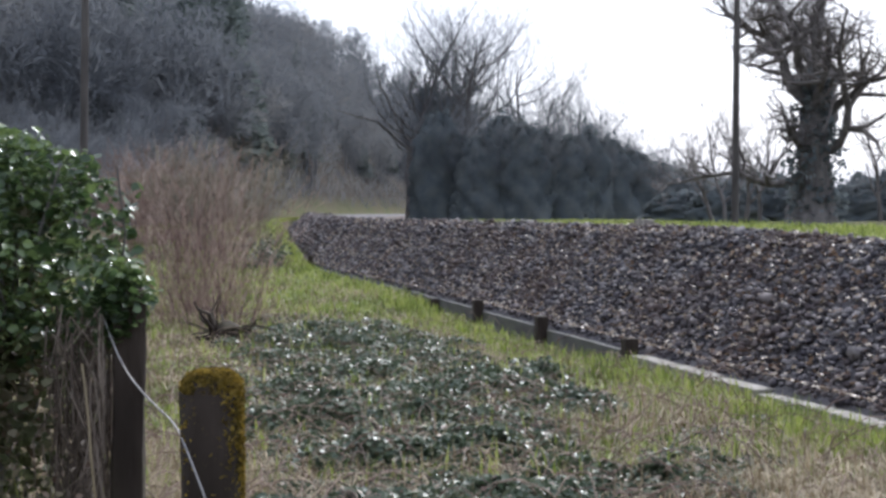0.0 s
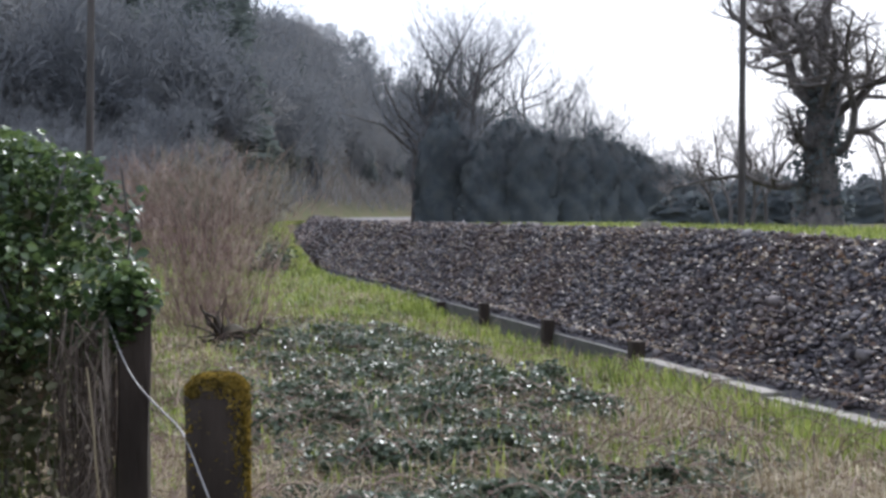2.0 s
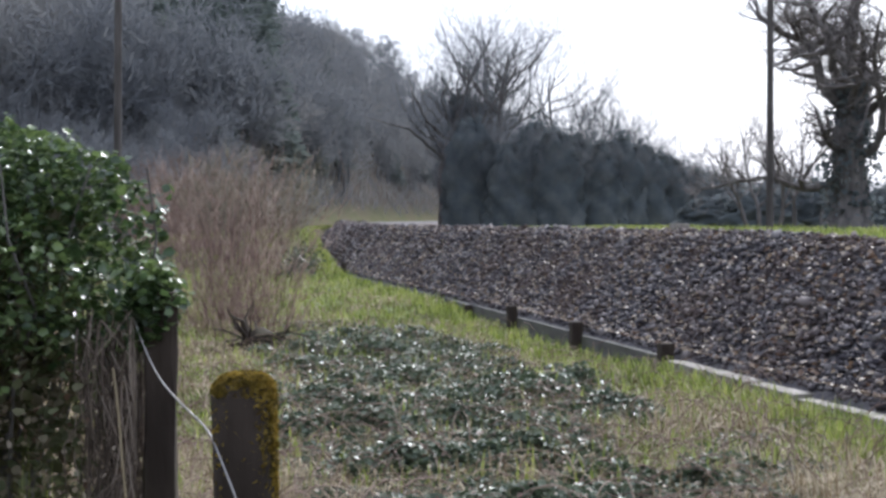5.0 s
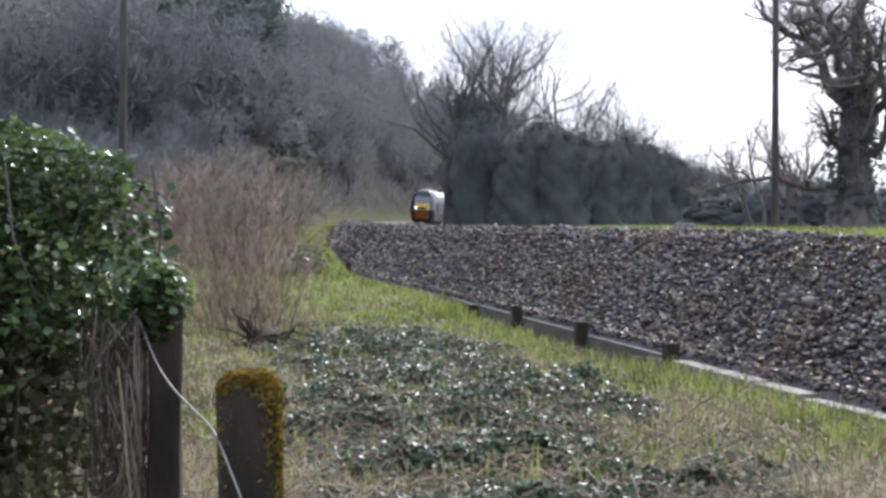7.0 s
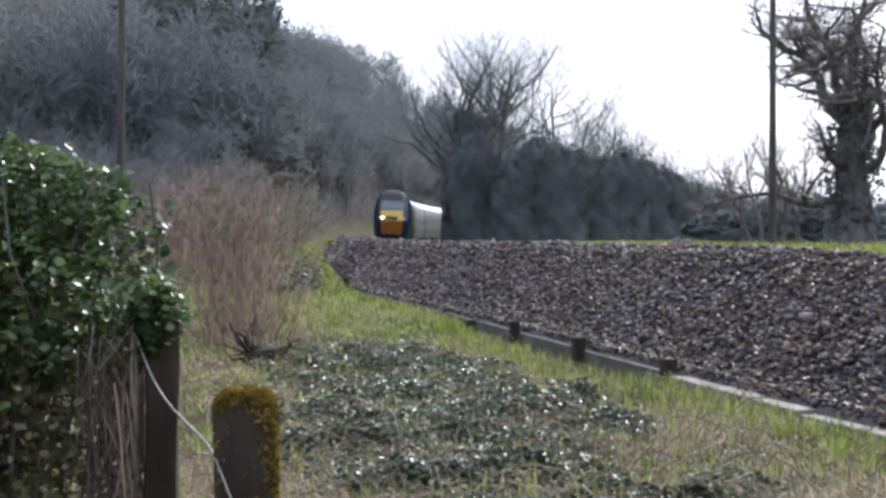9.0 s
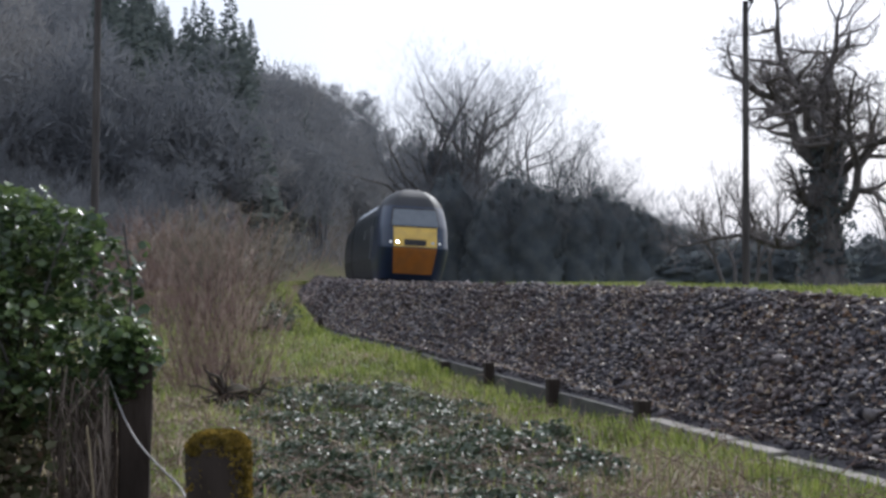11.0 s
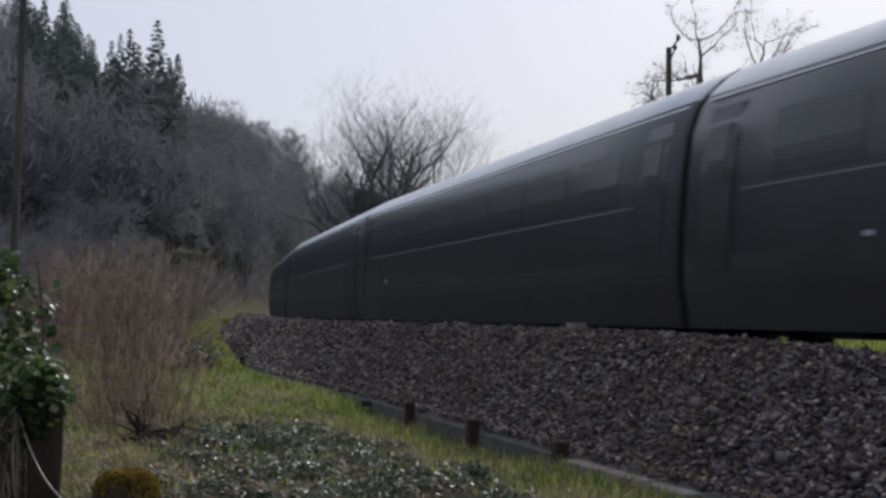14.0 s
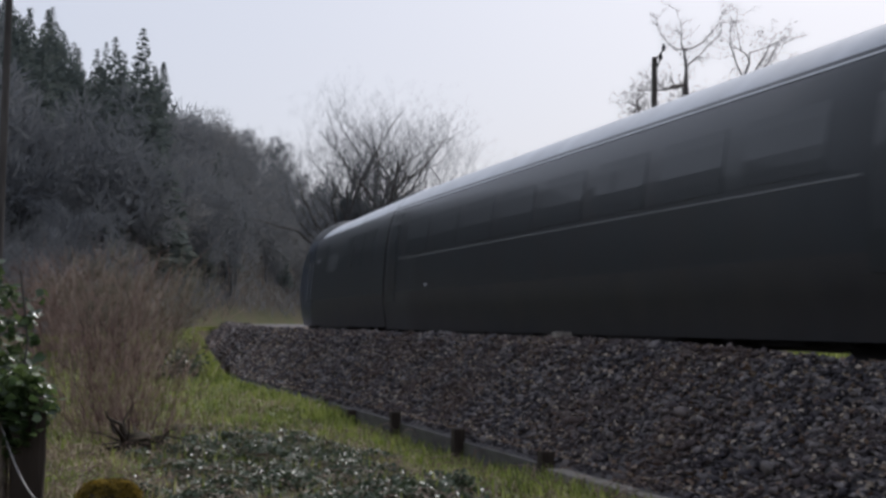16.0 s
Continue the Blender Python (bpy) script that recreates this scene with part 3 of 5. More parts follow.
def build_conifers():
    rng = np.random.default_rng(21)
    protos = []
    for k in range(4):
        v, f = conifer_mesh(rng, 17 + 2 * k)
        me = mesh_np("conifer", v, f, M_NEEDLEHAZE)
        protos.append(me)
    used = set()
    k = 0
    stands = []
    for j in range(24):      # along the ridge
        a = -14.2 + 6.5 * (j + .5) / 24
        stands.append((a, float(np.interp(a, HB, HFOOT)) + rng.uniform(128, 152), rng.uniform(.56, .90)))
    for j in range(90):      # down the slope
        a = -13.8 + 6.0 * (j * .618 % 1)
        stands.append((a, float(np.interp(a, HB, HFOOT)) + 26 + 106 * (j + .5) / 90, rng.uniform(.52, .9)))
    for j in range(16):      # scattered evergreens lower down and in the bare woods
        a = -12.5 + 11 * (j * .618 % 1)
        stands.append((a, float(np.interp(a, HB, HFOOT)) + rng.uniform(20, 90), rng.uniform(.34, .55)))
    for th, r, sc in stands:
        x, y = polar(th, r)
        if abs(rail_coords(np.array([(x, y)]))[1][0]) < 9:
            continue
        m = pose(x, y, at_ground(x, y) - .3, 0, 0, 47 * k) @ Matrix.Diagonal((sc, sc, sc, 1))
        src = protos[k % 4]
        if src.name not in used:
            used.add(src.name)
            o = src
            o.matrix_basis = m
        else:
            o = src.copy()
            scene.collection.objects.link(o)
            o.matrix_basis = m
        tagged(o, "tall conifer on the wooded hillside, needles paled for haze", "conifer", "hillside conifers")
        k += 1


build_conifers()


def tree(name, segs, x, y, label, category, bark=M_BARK, twig=M_TWIG, ivy=None, blade=3, group="", zoff=-.15, fine=1.0):
    root = new(name)
    root.matrix_basis = pose(x, y, at_ground(x, y) + zoff)
    tagged(root, label, category, group)
    lo = [q for q in segs if q[4] == 0]
    mid = [q for q in segs if q[4] == 1]
    hi = [q for q in segs if q[4] >= 2]
    v, f = tubes(lo, 1, blade, (12, 8, 5, 3))
    mesh_np("trunk", v, f, bark, root, smooth=True)
    if mid:
        for lid in sorted({q[5] for q in mid}):
            v, f = tubes([q for q in mid if q[5] == lid], 1, max(blade, 2), (12, 8, 5, 3))
            mesh_np("limb", v, f, bark, root, smooth=True)
    if hi:
        v, f = tubes(hi, fine, blade, (12, 8, 5, 3), flat=blade == 2)
        tagged(mesh_np("crown", v, f, twig, root, "fine bare twigs"), kind="stuff")
    if ivy is not None:
        v, f = ivy
        tagged(mesh_np("ivy", v, f, M_IVYHAZE, root, "evergreen ivy on the trunk, haze-pale in colour"), kind="stuff")
    return root


def ivy_blob(rng, n, centre, radii, size):
    P = rng.normal(0, .45, (n, 3)) * np.array(radii) + np.array(centre)
    return cards(rng, P, rng.uniform(.6, 1.3, n) * size, 1.2)


def lumpy(rng, rx, ry, h, nu=34, nv=22):
    """Uneven rounded leaf mass on the ground: verts, quads."""
    ph = rng.uniform(0, 6.283, 8)
    V = []
    for j in range(nv + 1):
        e = (j / nv) * math.pi / 2
        for i in range(nu):
            a = 6.2832 * i / nu
            q = (1 + .08 * math.sin(3 * a + ph[0] + 8 * e) + .08 * math.sin(4 * a - 13 * e + ph[1]) + .07 * math.sin(7 * a + 21 * e + ph[2]) + .05 * math.sin(9 * a - 29 * e + ph[3])) * (1 + rng.normal(0, .05))
            w = math.cos(e) ** .7
            V.append((rx * w * q * math.cos(a), ry * w * q * math.sin(a), h * math.sin(e) * (.94 + .06 * q) * (1 + .06 * math.sin(4 * a + ph[4])) - .15))
    F = [(j * nu + i, j * nu + (i + 1) % nu, (j + 1) * nu + (i + 1) % nu, (j + 1) * nu + i) for j in range(nv) for i in range(nu)]
    return V, F


def build_clump():
    rng = np.random.default_rng(31)
    D = 128.0
    specs = [(1.6, 16.8, .26, 1), (1.0, 17.0, .28, 0), (2.5, 17.4, .26, 0), (3.3, 15.6, .24, 0), (2.1, 15.5, .22, 0), (1.3, 15.0, .22, 0), (5.5, 14.0, .2, 0), (6.5, 12.0, .2, 0), (7.5, 10.8, .2, 0), (8.6, 8.6, .18, 0),
             (1.72, 10.2, .2, 2), (2.35, 9.4, .2, 2)]
    for k, (th, h, r, kind) in enumerate(specs):
        x, y = polar(th - 2.35, D + rng.uniform(-5, 6))
        segs = grow(rng, h * 1.19, r * 1.2, 4, spread=.60, kids=(12, 8, 6, 5), trunk=.34, wiggle=.10, gnarl=.10, ratio=.64, taper=.66, tip=2, tfall=.7)
        ivy = None
        if kind:
            ch = [ivy_blob(rng, 90, (0, 0, z), (1.1, 1.1, .8), .5) for z in np.arange(1, h * (.62 if kind == 1 else 1.08), 1.0)]
            v, f = lumpy(rng, 1.0, 1.0, h * (.66 if kind == 1 else 1.1))
            f = np.array(f)
            ivy = join([*ch, (np.array(v), np.concatenate([f[:, :3], f[:, [0, 2, 3]]]))])
        tree("bare_tree", segs, x, y, twig=M_TWIGHAZE, label="tall leafless tree with ivy-wrapped trunk beside the railway" if kind else "tall leafless tree with fine twigs beside the railway", category="tree", ivy=ivy, group="trees beside the line", fine=1.5, blade=2)


build_clump()


def shrub(rng, n, h, rad, r0=.012, arch=.3, lev=1):
    segs = []
    for i in range(n):
        az, q = rng.uniform(0, 6.283), rad * math.sqrt(rng.uniform(0, 1))
        p = np.array((q * .45 * math.cos(az), q * .45 * math.sin(az), -.1))
        L = h * rng.uniform(.6, 1.1)
        d = np.array((math.cos(az) * arch * q / rad, math.sin(az) * arch * q / rad, 1.0)) + rng.normal(0, .08, 3)
        d /= np.linalg.norm(d)
        m = 4
        for j in range(m):
            d = d + rng.normal(0, .07, 3)
            d /= np.linalg.norm(d)
            p2 = p + d * L / m
            segs.append((p, p2, r0 * (1 - .2 * j), r0 * (1 - .2 * (j + 1)), 2))
            if j > 0 and lev:
                for t in range(lev):
                    e = d + rng.normal(0, .45, 3)
                    e /= np.linalg.norm(e)
                    segs.append((p2, p2 + e * L * rng.uniform(.12, .3), r0 * .5, r0 * .15, 3))
            p = p2
    return segs


# understorey thicket below the clump, hides the line behind it
def build_thicket():
    rng = np.random.default_rng(41)
    k = 0
    for th, r, h, n in [(.2, 116, 8.2, 160), (1.1, 116, 7.8, 160), (1.9, 114, 7.6, 160), (2.7, 116, 8.0, 160), (3.5, 114, 7.6, 160), (4.3, 116, 8.0, 160), (5.1, 116, 7.6, 160), (5.9, 118, 7.2, 160),
                        (6.8, 120, 6.7, 160), (7.7, 122, 6.2, 150), (8.6, 124, 5.4, 150), (9.5, 126, 4.4, 150), (10.4, 126, 3.2, 120),
                        (9.5, 96, 2.0, 120), (11.3, 92, 2.4, 140), (13.0, 96, 2.8, 140), (14.6, 94, 2.8, 140), (16.2, 92, 2.8, 140), (17.8, 94, 3.2, 140), (19.4, 92, 3.2, 140), (12.2, 120, 4.2, 150), (14.2, 124, 4.2, 150), (16.4, 122, 4.2, 150)]:
        x, y = polar(th - .4, r)
        h *= rng.uniform(.80, 1.10)
        ob = new("thicket")
        ob.matrix_basis = pose(x, y, at_ground(x, y))
        tagged(ob, "dense dark thicket of bare scrub and ivy", "shrub", "scrub below the trees")
        v, f = tubes(shrub(rng, int(n * .7), h * 1.08, 2.6, .025, .35, 4), 1.3, 2, flat=True)
        tagged(mesh_np("stem_mass", v, f, M_TWIGHAZE, ob, "bare grey scrub stems"), kind="stuff")
        tagged(mesh_np("leaf_mass", *lumpy(rng, 2.3, 1.3, h * .9), M_IVYHAZE, ob, "dense dark evergreen mass", smooth=True), kind="stuff")
        # loose leaves over the mass
        m = 1100
        az, q = rng.uniform(0, 6.283, m), np.sqrt(rng.uniform(0, 1, m))
        dome = h * np.sqrt(1 - .8 * q * q) * (1 + .07 * np.sin(3 * az + th) + .05 * np.sin(7 * az - th))
        P = np.column_stack([2.1 * q * np.cos(az), 0.7 * q * np.sin(az), dome * rng.uniform(.02, .97, m) ** .8])
        tagged(mesh_np("foliage", *cards(rng, P, rng.uniform(.35, .8, m), 1.2, simple=True), M_IVYHAZE, ob, "dark evergreen leaves"), kind="stuff")


build_thicket()


def build_oak():
    rng = np.random.default_rng(53)
    x, y = polar(14.2, 66)
    segs = []

    def crooked(p, az, el, length, rad, lev, lid, n, bend, lift):
        """A limb that zigzags; side shoots leave it at the bends."""
        d = np.array((math.cos(az) * math.cos(el), math.sin(az) * math.cos(el), math.sin(el)))
        for i in range(n):
            d = d + rng.normal(0, bend, 3) + np.array((0, 0, lift))
            d /= np.linalg.norm(d)
            q = p + d * length / n * rng.uniform(.75, 1.25)
            r0, r1 = rad * (1 - .82 * i / n), rad * (1 - .82 * (i + 1) / n)
            segs.append((p, q, r0, r1, lev, lid))
            if lev < 4 and i >= (2 if lev == 1 else 0):
                for _ in range((2, 2, 2)[lev - 1]):
                    crooked(q, math.atan2(d[1], d[0]) + rng.choice((-1, 1)) * rng.uniform(.4, 1.5), rng.uniform(-.35, 1.1), length * rng.uniform(.30, .50) * (1.1 - .4 * i / n), max(.012, r1 * .62),
                            lev + 1, lid, (0, 0, 5, 4, 2)[lev + 1], bend, lift)
            p = q

    zs = [(-.2, 1.4), (.6, .98), (1.7, .74), (3.0, .70), (4.2, .68), (5.2, .50), (6.4, .32)]
    pts = [np.array((.12 * math.sin(z * 1.3), .1 * math.cos(z), z)) for z, _ in zs]
    for k in range(len(zs) - 1):
        segs.append((pts[k], pts[k + 1], zs[k][1], zs[k + 1][1], 0, 0))
    # start height, bearing, rise, length, thickness
    for k, (z, az, el, length, r) in enumerate(((5.4, 172, 22, 5.6, .36), (6.2, 80, 72, 7.6, .34), (6.0, 20, 52, 6.6, .30), (6.2, 195, 62, 7.0, .30), (4.0, 2, 26, 7.0, .38), (3.4, -20, 10, 6.4, .30),
                                               (3.7, 186, 8, 2.8, .30), (2.6, 168, 2, 5.6, .24), (5.2, 60, 42, 6.0, .26), (5.0, -62, 40, 6.0, .26), (4.8, 245, 36, 5.8, .25))):
        crooked(np.array((0, 0, z * .95)), radians(az), radians(el), length * 1.13, r * .85, 1, k + 1, 10, .33, .085)
    ivy = join([ivy_blob(rng, 260, (.15 * math.sin(2 * z), 0, z), (1.15, 1.15, .6) if z < 4 else (.75, .75, .5), .26) for z in np.arange(.4, 6.6, .6)])
    tree("oak", segs, x, y, "old spreading leafless oak with gnarled crooked limbs", "tree", ivy=ivy, zoff=-.1, fine=1.15)
    for th, r, h in [(10.4, 80, 6.0), (10.9, 84, 7.5), (11.6, 78, 6.5), (12.2, 90, 8.0), (13.2, 88, 7.0), (16.6, 88, 8.0), (18.2, 86, 9.0)]:
        x, y = polar(th, r)
        segs = grow(rng, h, .14, 3, spread=.55, kids=(10, 7, 6), trunk=.2, wiggle=.15, ratio=.6)
        tree("bare_tree", segs, x, y, "small leafless tree in the field hedge", "tree", group="field trees", blade=2, fine=2.2)


build_oak()


# ---- poles ----
def build_pole(deg, r, top_z, lean, arms):
    x, y = polar(deg, r)
    z = at_ground(x, y)
    root = new("telegraph_pole")
    root.matrix_basis = pose(x, y, z, 0, lean, 0)
    tagged(root, "weathered wooden pole carrying small insulators" if arms else "tall weathered wooden pole behind the hedge", "pole", "poles by the line")
    bm = bmesh.new()
    cyl(bm, (0, 0, -.4), (0, 0, top_z - z), .135, .10, 14)
    part("shaft", bm, M_POLE, root)
    if arms:
        for j, (dx, dz) in enumerate(((.22, .05), (.32, .38))):
            bm = bmesh.new()
            cyl(bm, (.08, 0, top_z - z - .12 + dz - .3), (dx, 0, top_z - z + dz - .1), .03, .03, 8)
            b2 = part("bracket", bm, M_BLACK, root)
            bm = bmesh.new()
            cyl(bm, (dx, 0, top_z - z + dz - .12), (dx, 0, top_z - z + dz + .03), .075, .06, 10)
            cyl(bm, (dx, 0, top_z - z + dz + .03), (dx, 0, top_z - z + dz + .12), .045, .03, 10)
            part("insulator", bm, M_BLACK, root)


build_pole(11.25, 52, 11.1, 0.3, True)
build_pole(-13.82, 47, 12.4, 0.9, False)

# ---- withies and sallow by the field edge ----
def bush(name, rng, th, r, segs, m, label, group):
    x, y = polar(th, r)
    ob = new(name)
    ob.matrix_basis = pose(x, y, at_ground(x, y))
    tagged(ob, label, "shrub", group)
    tagged(mesh_np("stem_mass", *tubes([q for q in segs if q[4] == 2], 1, 2), m, ob), kind="stuff")
    tagged(mesh_np("twig_mass", *tubes([q for q in segs if q[4] == 3], 1, 2), m, ob), kind="stuff")


def build_shrubs():
    rng = np.random.default_rng(61)
    for th, r, h, n, rad, m in [(-9.6, 20.5, 2.3, 130, .75, M_WITHY), (-8.2, 19.8, 1.9, 90, .6, M_WITHY), (-10.9, 22, 2.4, 110, .8, M_WITHY), (-9.0, 23.5, 2.6, 100, .8, M_WITHY)]:
        bush("withy_clump", rng, th, r, shrub(rng, n, h, rad, .008, .55, 1), m, "clump of thin reddish-tan bare upright stems", "withy clumps")
    for th, r, h, n, rad, m in [(-8.6, 44, 2.9, 260, 2.0, M_SALLOW), (-10.2, 48, 2.8, 240, 2.0, M_WITHY), (-11.8, 46, 2.5, 200, 1.8, M_WITHY),
                                (-13.6, 62, 3.6, 220, 2.2, M_TWIGHAZE), (-15.4, 58, 4.4, 220, 2.4, M_TWIGHAZE), (-17.2, 55, 5.0, 220, 2.4, M_TWIGHAZE), (-12.2, 75, 4.6, 220, 2.4, M_TWIGHAZE), (-9.4, 80, 3.6, 220, 2.4, M_TWIGHAZE), (-7.4, 84, 3.0, 220, 2.2, M_TWIGHAZE)]:
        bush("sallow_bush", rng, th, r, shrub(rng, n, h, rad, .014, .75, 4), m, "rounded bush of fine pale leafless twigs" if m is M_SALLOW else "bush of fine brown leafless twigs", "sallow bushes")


def build_curve_scrub():
    rng = np.random.default_rng(64)
    for s, l, h in ((-78, -7.5, 1.5), (-88, -9.0, 1.9), (-97, -8.0, 1.5), (-108, -10, 2.0), (-120, -9, 1.6), (-134, -10.5, 2.2), (-90, -13, 2.3), (-112, -14, 2.4)):
        x, y = track(s, l)
        bush("scrub_bush", rng, math.degrees(math.atan2(x, y)), math.hypot(x, y), shrub(rng, 120, h, 1.9, .02, .9, 4), M_WITHY, "low brown bare scrub beside the curving line", "lineside scrub")


def build_rear_screen():
    """Unseen evergreen scrub, added behind the viewer to darken reflections."""
    rng = np.random.default_rng(66)
    for k in range(22):
        th = -78 - 204 * k / 21 + rng.uniform(-2, 2)
        x, y = polar(th, rng.uniform(15, 21))
        s, l = rail_coords(np.array([(x, y)]))
        if abs(l[0]) < 6.5:
            continue
        h = rng.uniform(2.6, 4.2)
        m = 1200
        P = np.column_stack([rng.normal(0, 1.5, m), rng.normal(0, 1.5, m), h * rng.uniform(.02, 1, m)])
        ob = new("rear_screen_bush")
        ob.matrix_basis = pose(x, y, at_ground(x, y) - .2)
        tagged(ob, "unseen dark evergreen scrub, added behind to darken reflections", "bush", "lane scrub")
        tagged(mesh_np("foliage", *cards(rng, P, rng.uniform(.4, .9, m), 1.2), M_REARLEAF, ob), kind="stuff")
        tagged(mesh_np("stem_mass", *tubes(shrub(rng, 40, h * .9, 1.5, .03, .4, 1), 1, 2), M_BARK, ob), kind="stuff")


build_rear_screen()
build_shrubs()
build_curve_scrub()
# ---- near hedge, posts and wire ----
M_DEADSTEM = mat("dead_climber_stem", [(.09, .065, .05), (.16, .12, .095), (.27, .215, .175)], 5, .85, island=.6)


def curve_tube(name, pts, r, material, parent=None, label=""):
    cu = bpy.data.curves.new(name, 'CURVE')
    cu.dimensions = '3D'
    sp = cu.splines.new('NURBS')
    sp.points.add(len(pts) - 1)
    for q, p in zip(sp.points, pts):
        q.co = (*p, 1)
    sp.use_endpoint_u, sp.order_u = True, 3
    cu.bevel_depth, cu.bevel_resolution = r, 2
    tmp = bpy.data.objects.new(name, cu)
    me = bpy.data.meshes.new_from_object(tmp)
    bpy.data.objects.remove(tmp)
    me.name = name
    me.materials.clear()
    return link(name, me, material, parent, label)


def blades(rng, pos, h, w, lean=.5, az=None):
    """Bent grass blades, two segments: verts, tris."""
    n = len(pos)
    a = rng.uniform(0, 6.283, n) if az is None else az
    k = np.abs(rng.normal(0, lean, n))
    d = np.column_stack([np.cos(a), np.sin(a), np.zeros(n)])
    s = np.column_stack([-np.sin(a), np.cos(a), np.zeros(n)])
    up = np.array([0, 0, 1.0])
    h, w = h[:, None], w[:, None]
    p1 = pos + up * h * .55 + d * h * .25 * k[:, None]
    p2 = pos + up * h * np.clip(1 - .3 * k[:, None], .3, 1) + d * h * .8 * k[:, None]
    v = np.stack([pos - s * w, pos + s * w, p1 - s * w * .8, p1 + s * w * .8, p2], 1)
    f = np.array([(0, 1, 3), (0, 3, 2), (2, 3, 4)])[None] + (np.arange(n) * 5)[:, None, None]
    return v.reshape(-1, 3), f.reshape(-1, 3)


def build_hedge():
    rng = np.random.default_rng(71)
    root = new("ivy_hedge")
    root.matrix_basis = pose(-1.66, 4.80, 0)
    tagged(root, "tall hedge smothered in glossy dark ivy", "hedge")
    # leaf canopy: lumpy shell
    n = 13000
    d = rng.normal(0, 1, (n, 3))
    d /= np.linalg.norm(d, axis=1)[:, None]
    d[:, 2] = np.where(d[:, 2] < -.55, -d[:, 2], d[:, 2])
    rad = 1 + .10 * np.sin(d[:, 0] * 17 + d[:, 1] * 11) * np.sin(d[:, 2] * 15) + .16 * np.sin(d[:, 0] * 7 + d[:, 2] * 5) * np.cos(d[:, 1] * 6 + 1) + .09 * np.sin(d[:, 2] * 13 + d[:, 0] * 9)
    shell = np.where(rng.uniform(0, 1, n) < .6, 1, rng.uniform(.55, 1, n))
    P = d * (rad * shell)[:, None] * np.array([.60, .5, .47]) + np.array([-.02, 0, 1.37]) + rng.normal(0, .015, (n, 3))
    m = 800
    e = rng.normal(0, 1, (m, 3))
    e /= np.linalg.norm(e, axis=1)[:, None]
    Q = e * np.array([.07, .10, .11]) * rng.uniform(.6, 1.15, (m, 1)) + np.array([.665, -.38, 1.34]) + rng.normal(0, .02, (m, 3))
    P = np.concatenate([P, Q])
    S = rng.uniform(.018, .042, len(P))
    v, f = cards(rng, P, S, 1.0)
    tagged(mesh_np("foliage", v, f, M_IVY, root, "glossy dark green ivy leaves"), kind="stuff")
    # dark inner leaves and stems
    n = 5200
    P = np.clip(rng.normal(0, .36, (n, 3)), -.6, .6) * np.array([.62, .5, .6]) + np.array([-.05, .05, 1.25])
    P[:, 2] = np.where(np.arange(n) % 2, rng.uniform(.05, 1.15, n), P[:, 2])
    v, f = cards(rng, P, rng.uniform(.03, .065, n), 1.2)
    tagged(mesh_np("inner_foliage", v, f, M_IVYIN, root), kind="stuff")
    segs = []
    for k in range(70):
        x, y = rng.uniform(-.62, .3), rng.uniform(-.25, .25)
        p = np.array((x, y, 0.0))
        for j in range(8):
            q = p + np.array((rng.normal(0, .05), rng.normal(0, .05), .22))
            segs.append((p, q, .011 * (1 - .1 * j), .010 * (1 - .1 * j), 2))
            p = q
    v, f = tubes(segs, 1, 4)
    tagged(mesh_np("stem_mass", v, f, M_BARK, root, "tangled bare woody stems"), kind="stuff")
    # pale dead stems bound against the post
    segs = []
    for k in range(150):
        p = np.array((rng.normal(.52, .045), rng.normal(-.32, .05), rng.uniform(0, .6)))
        for j in range(8):
            q = p + np.array((rng.normal(0, .05), rng.normal(0, .035), .13))
            if q[2] > 1.33:
                break
            q[0] = min(max(q[0], .47 + .05 * math.sin(k)), .63)
            segs.append((p, q, .0028, .0024, 2))
            p = q
    v, f = tubes(segs, 1, 4)
    tagged(mesh_np("dead_stem_tangle", v, f, M_DEADSTEM, root, "pale dead climbing stems"), kind="stuff")
    # withered leaves caught in the lower stems
    n = 4200
    P = np.column_stack([rng.uniform(-.8, .58, n), rng.normal(-.28, .12, n), rng.uniform(.0, 1.2, n)])[::2]
    v, f = cards(rng, P, rng.uniform(.010, .028, len(P)), 1.3)
    tagged(mesh_np("withered_leaves", v, f, M_DEADLEAF, root, "brown withered leaves"), kind="stuff")
    P = np.column_stack([rng.uniform(-.8, .5, n), rng.normal(-.25, .14, n), rng.uniform(.0, 1.25, n)])
    v, f = cards(rng, P, rng.uniform(.02, .05, n), 1.2)
    tagged(mesh_np("lower_foliage", v, f, M_IVYIN, root, "dull green lower ivy leaves"), kind="stuff")
    # long shaded grass at the foot
    n = 1500
    P = np.column_stack([rng.uniform(-.75, .48, n), rng.uniform(-.65, -.1, n), np.zeros(n)])
    v, f = blades(rng, P, rng.uniform(.4, 1.0, n), rng.uniform(.002, .005, n), .5)
    tagged(mesh_np("foot_grass", v, f, M_GRASS, root, "long rank grass at the hedge foot"), kind="stuff")


build_hedge()


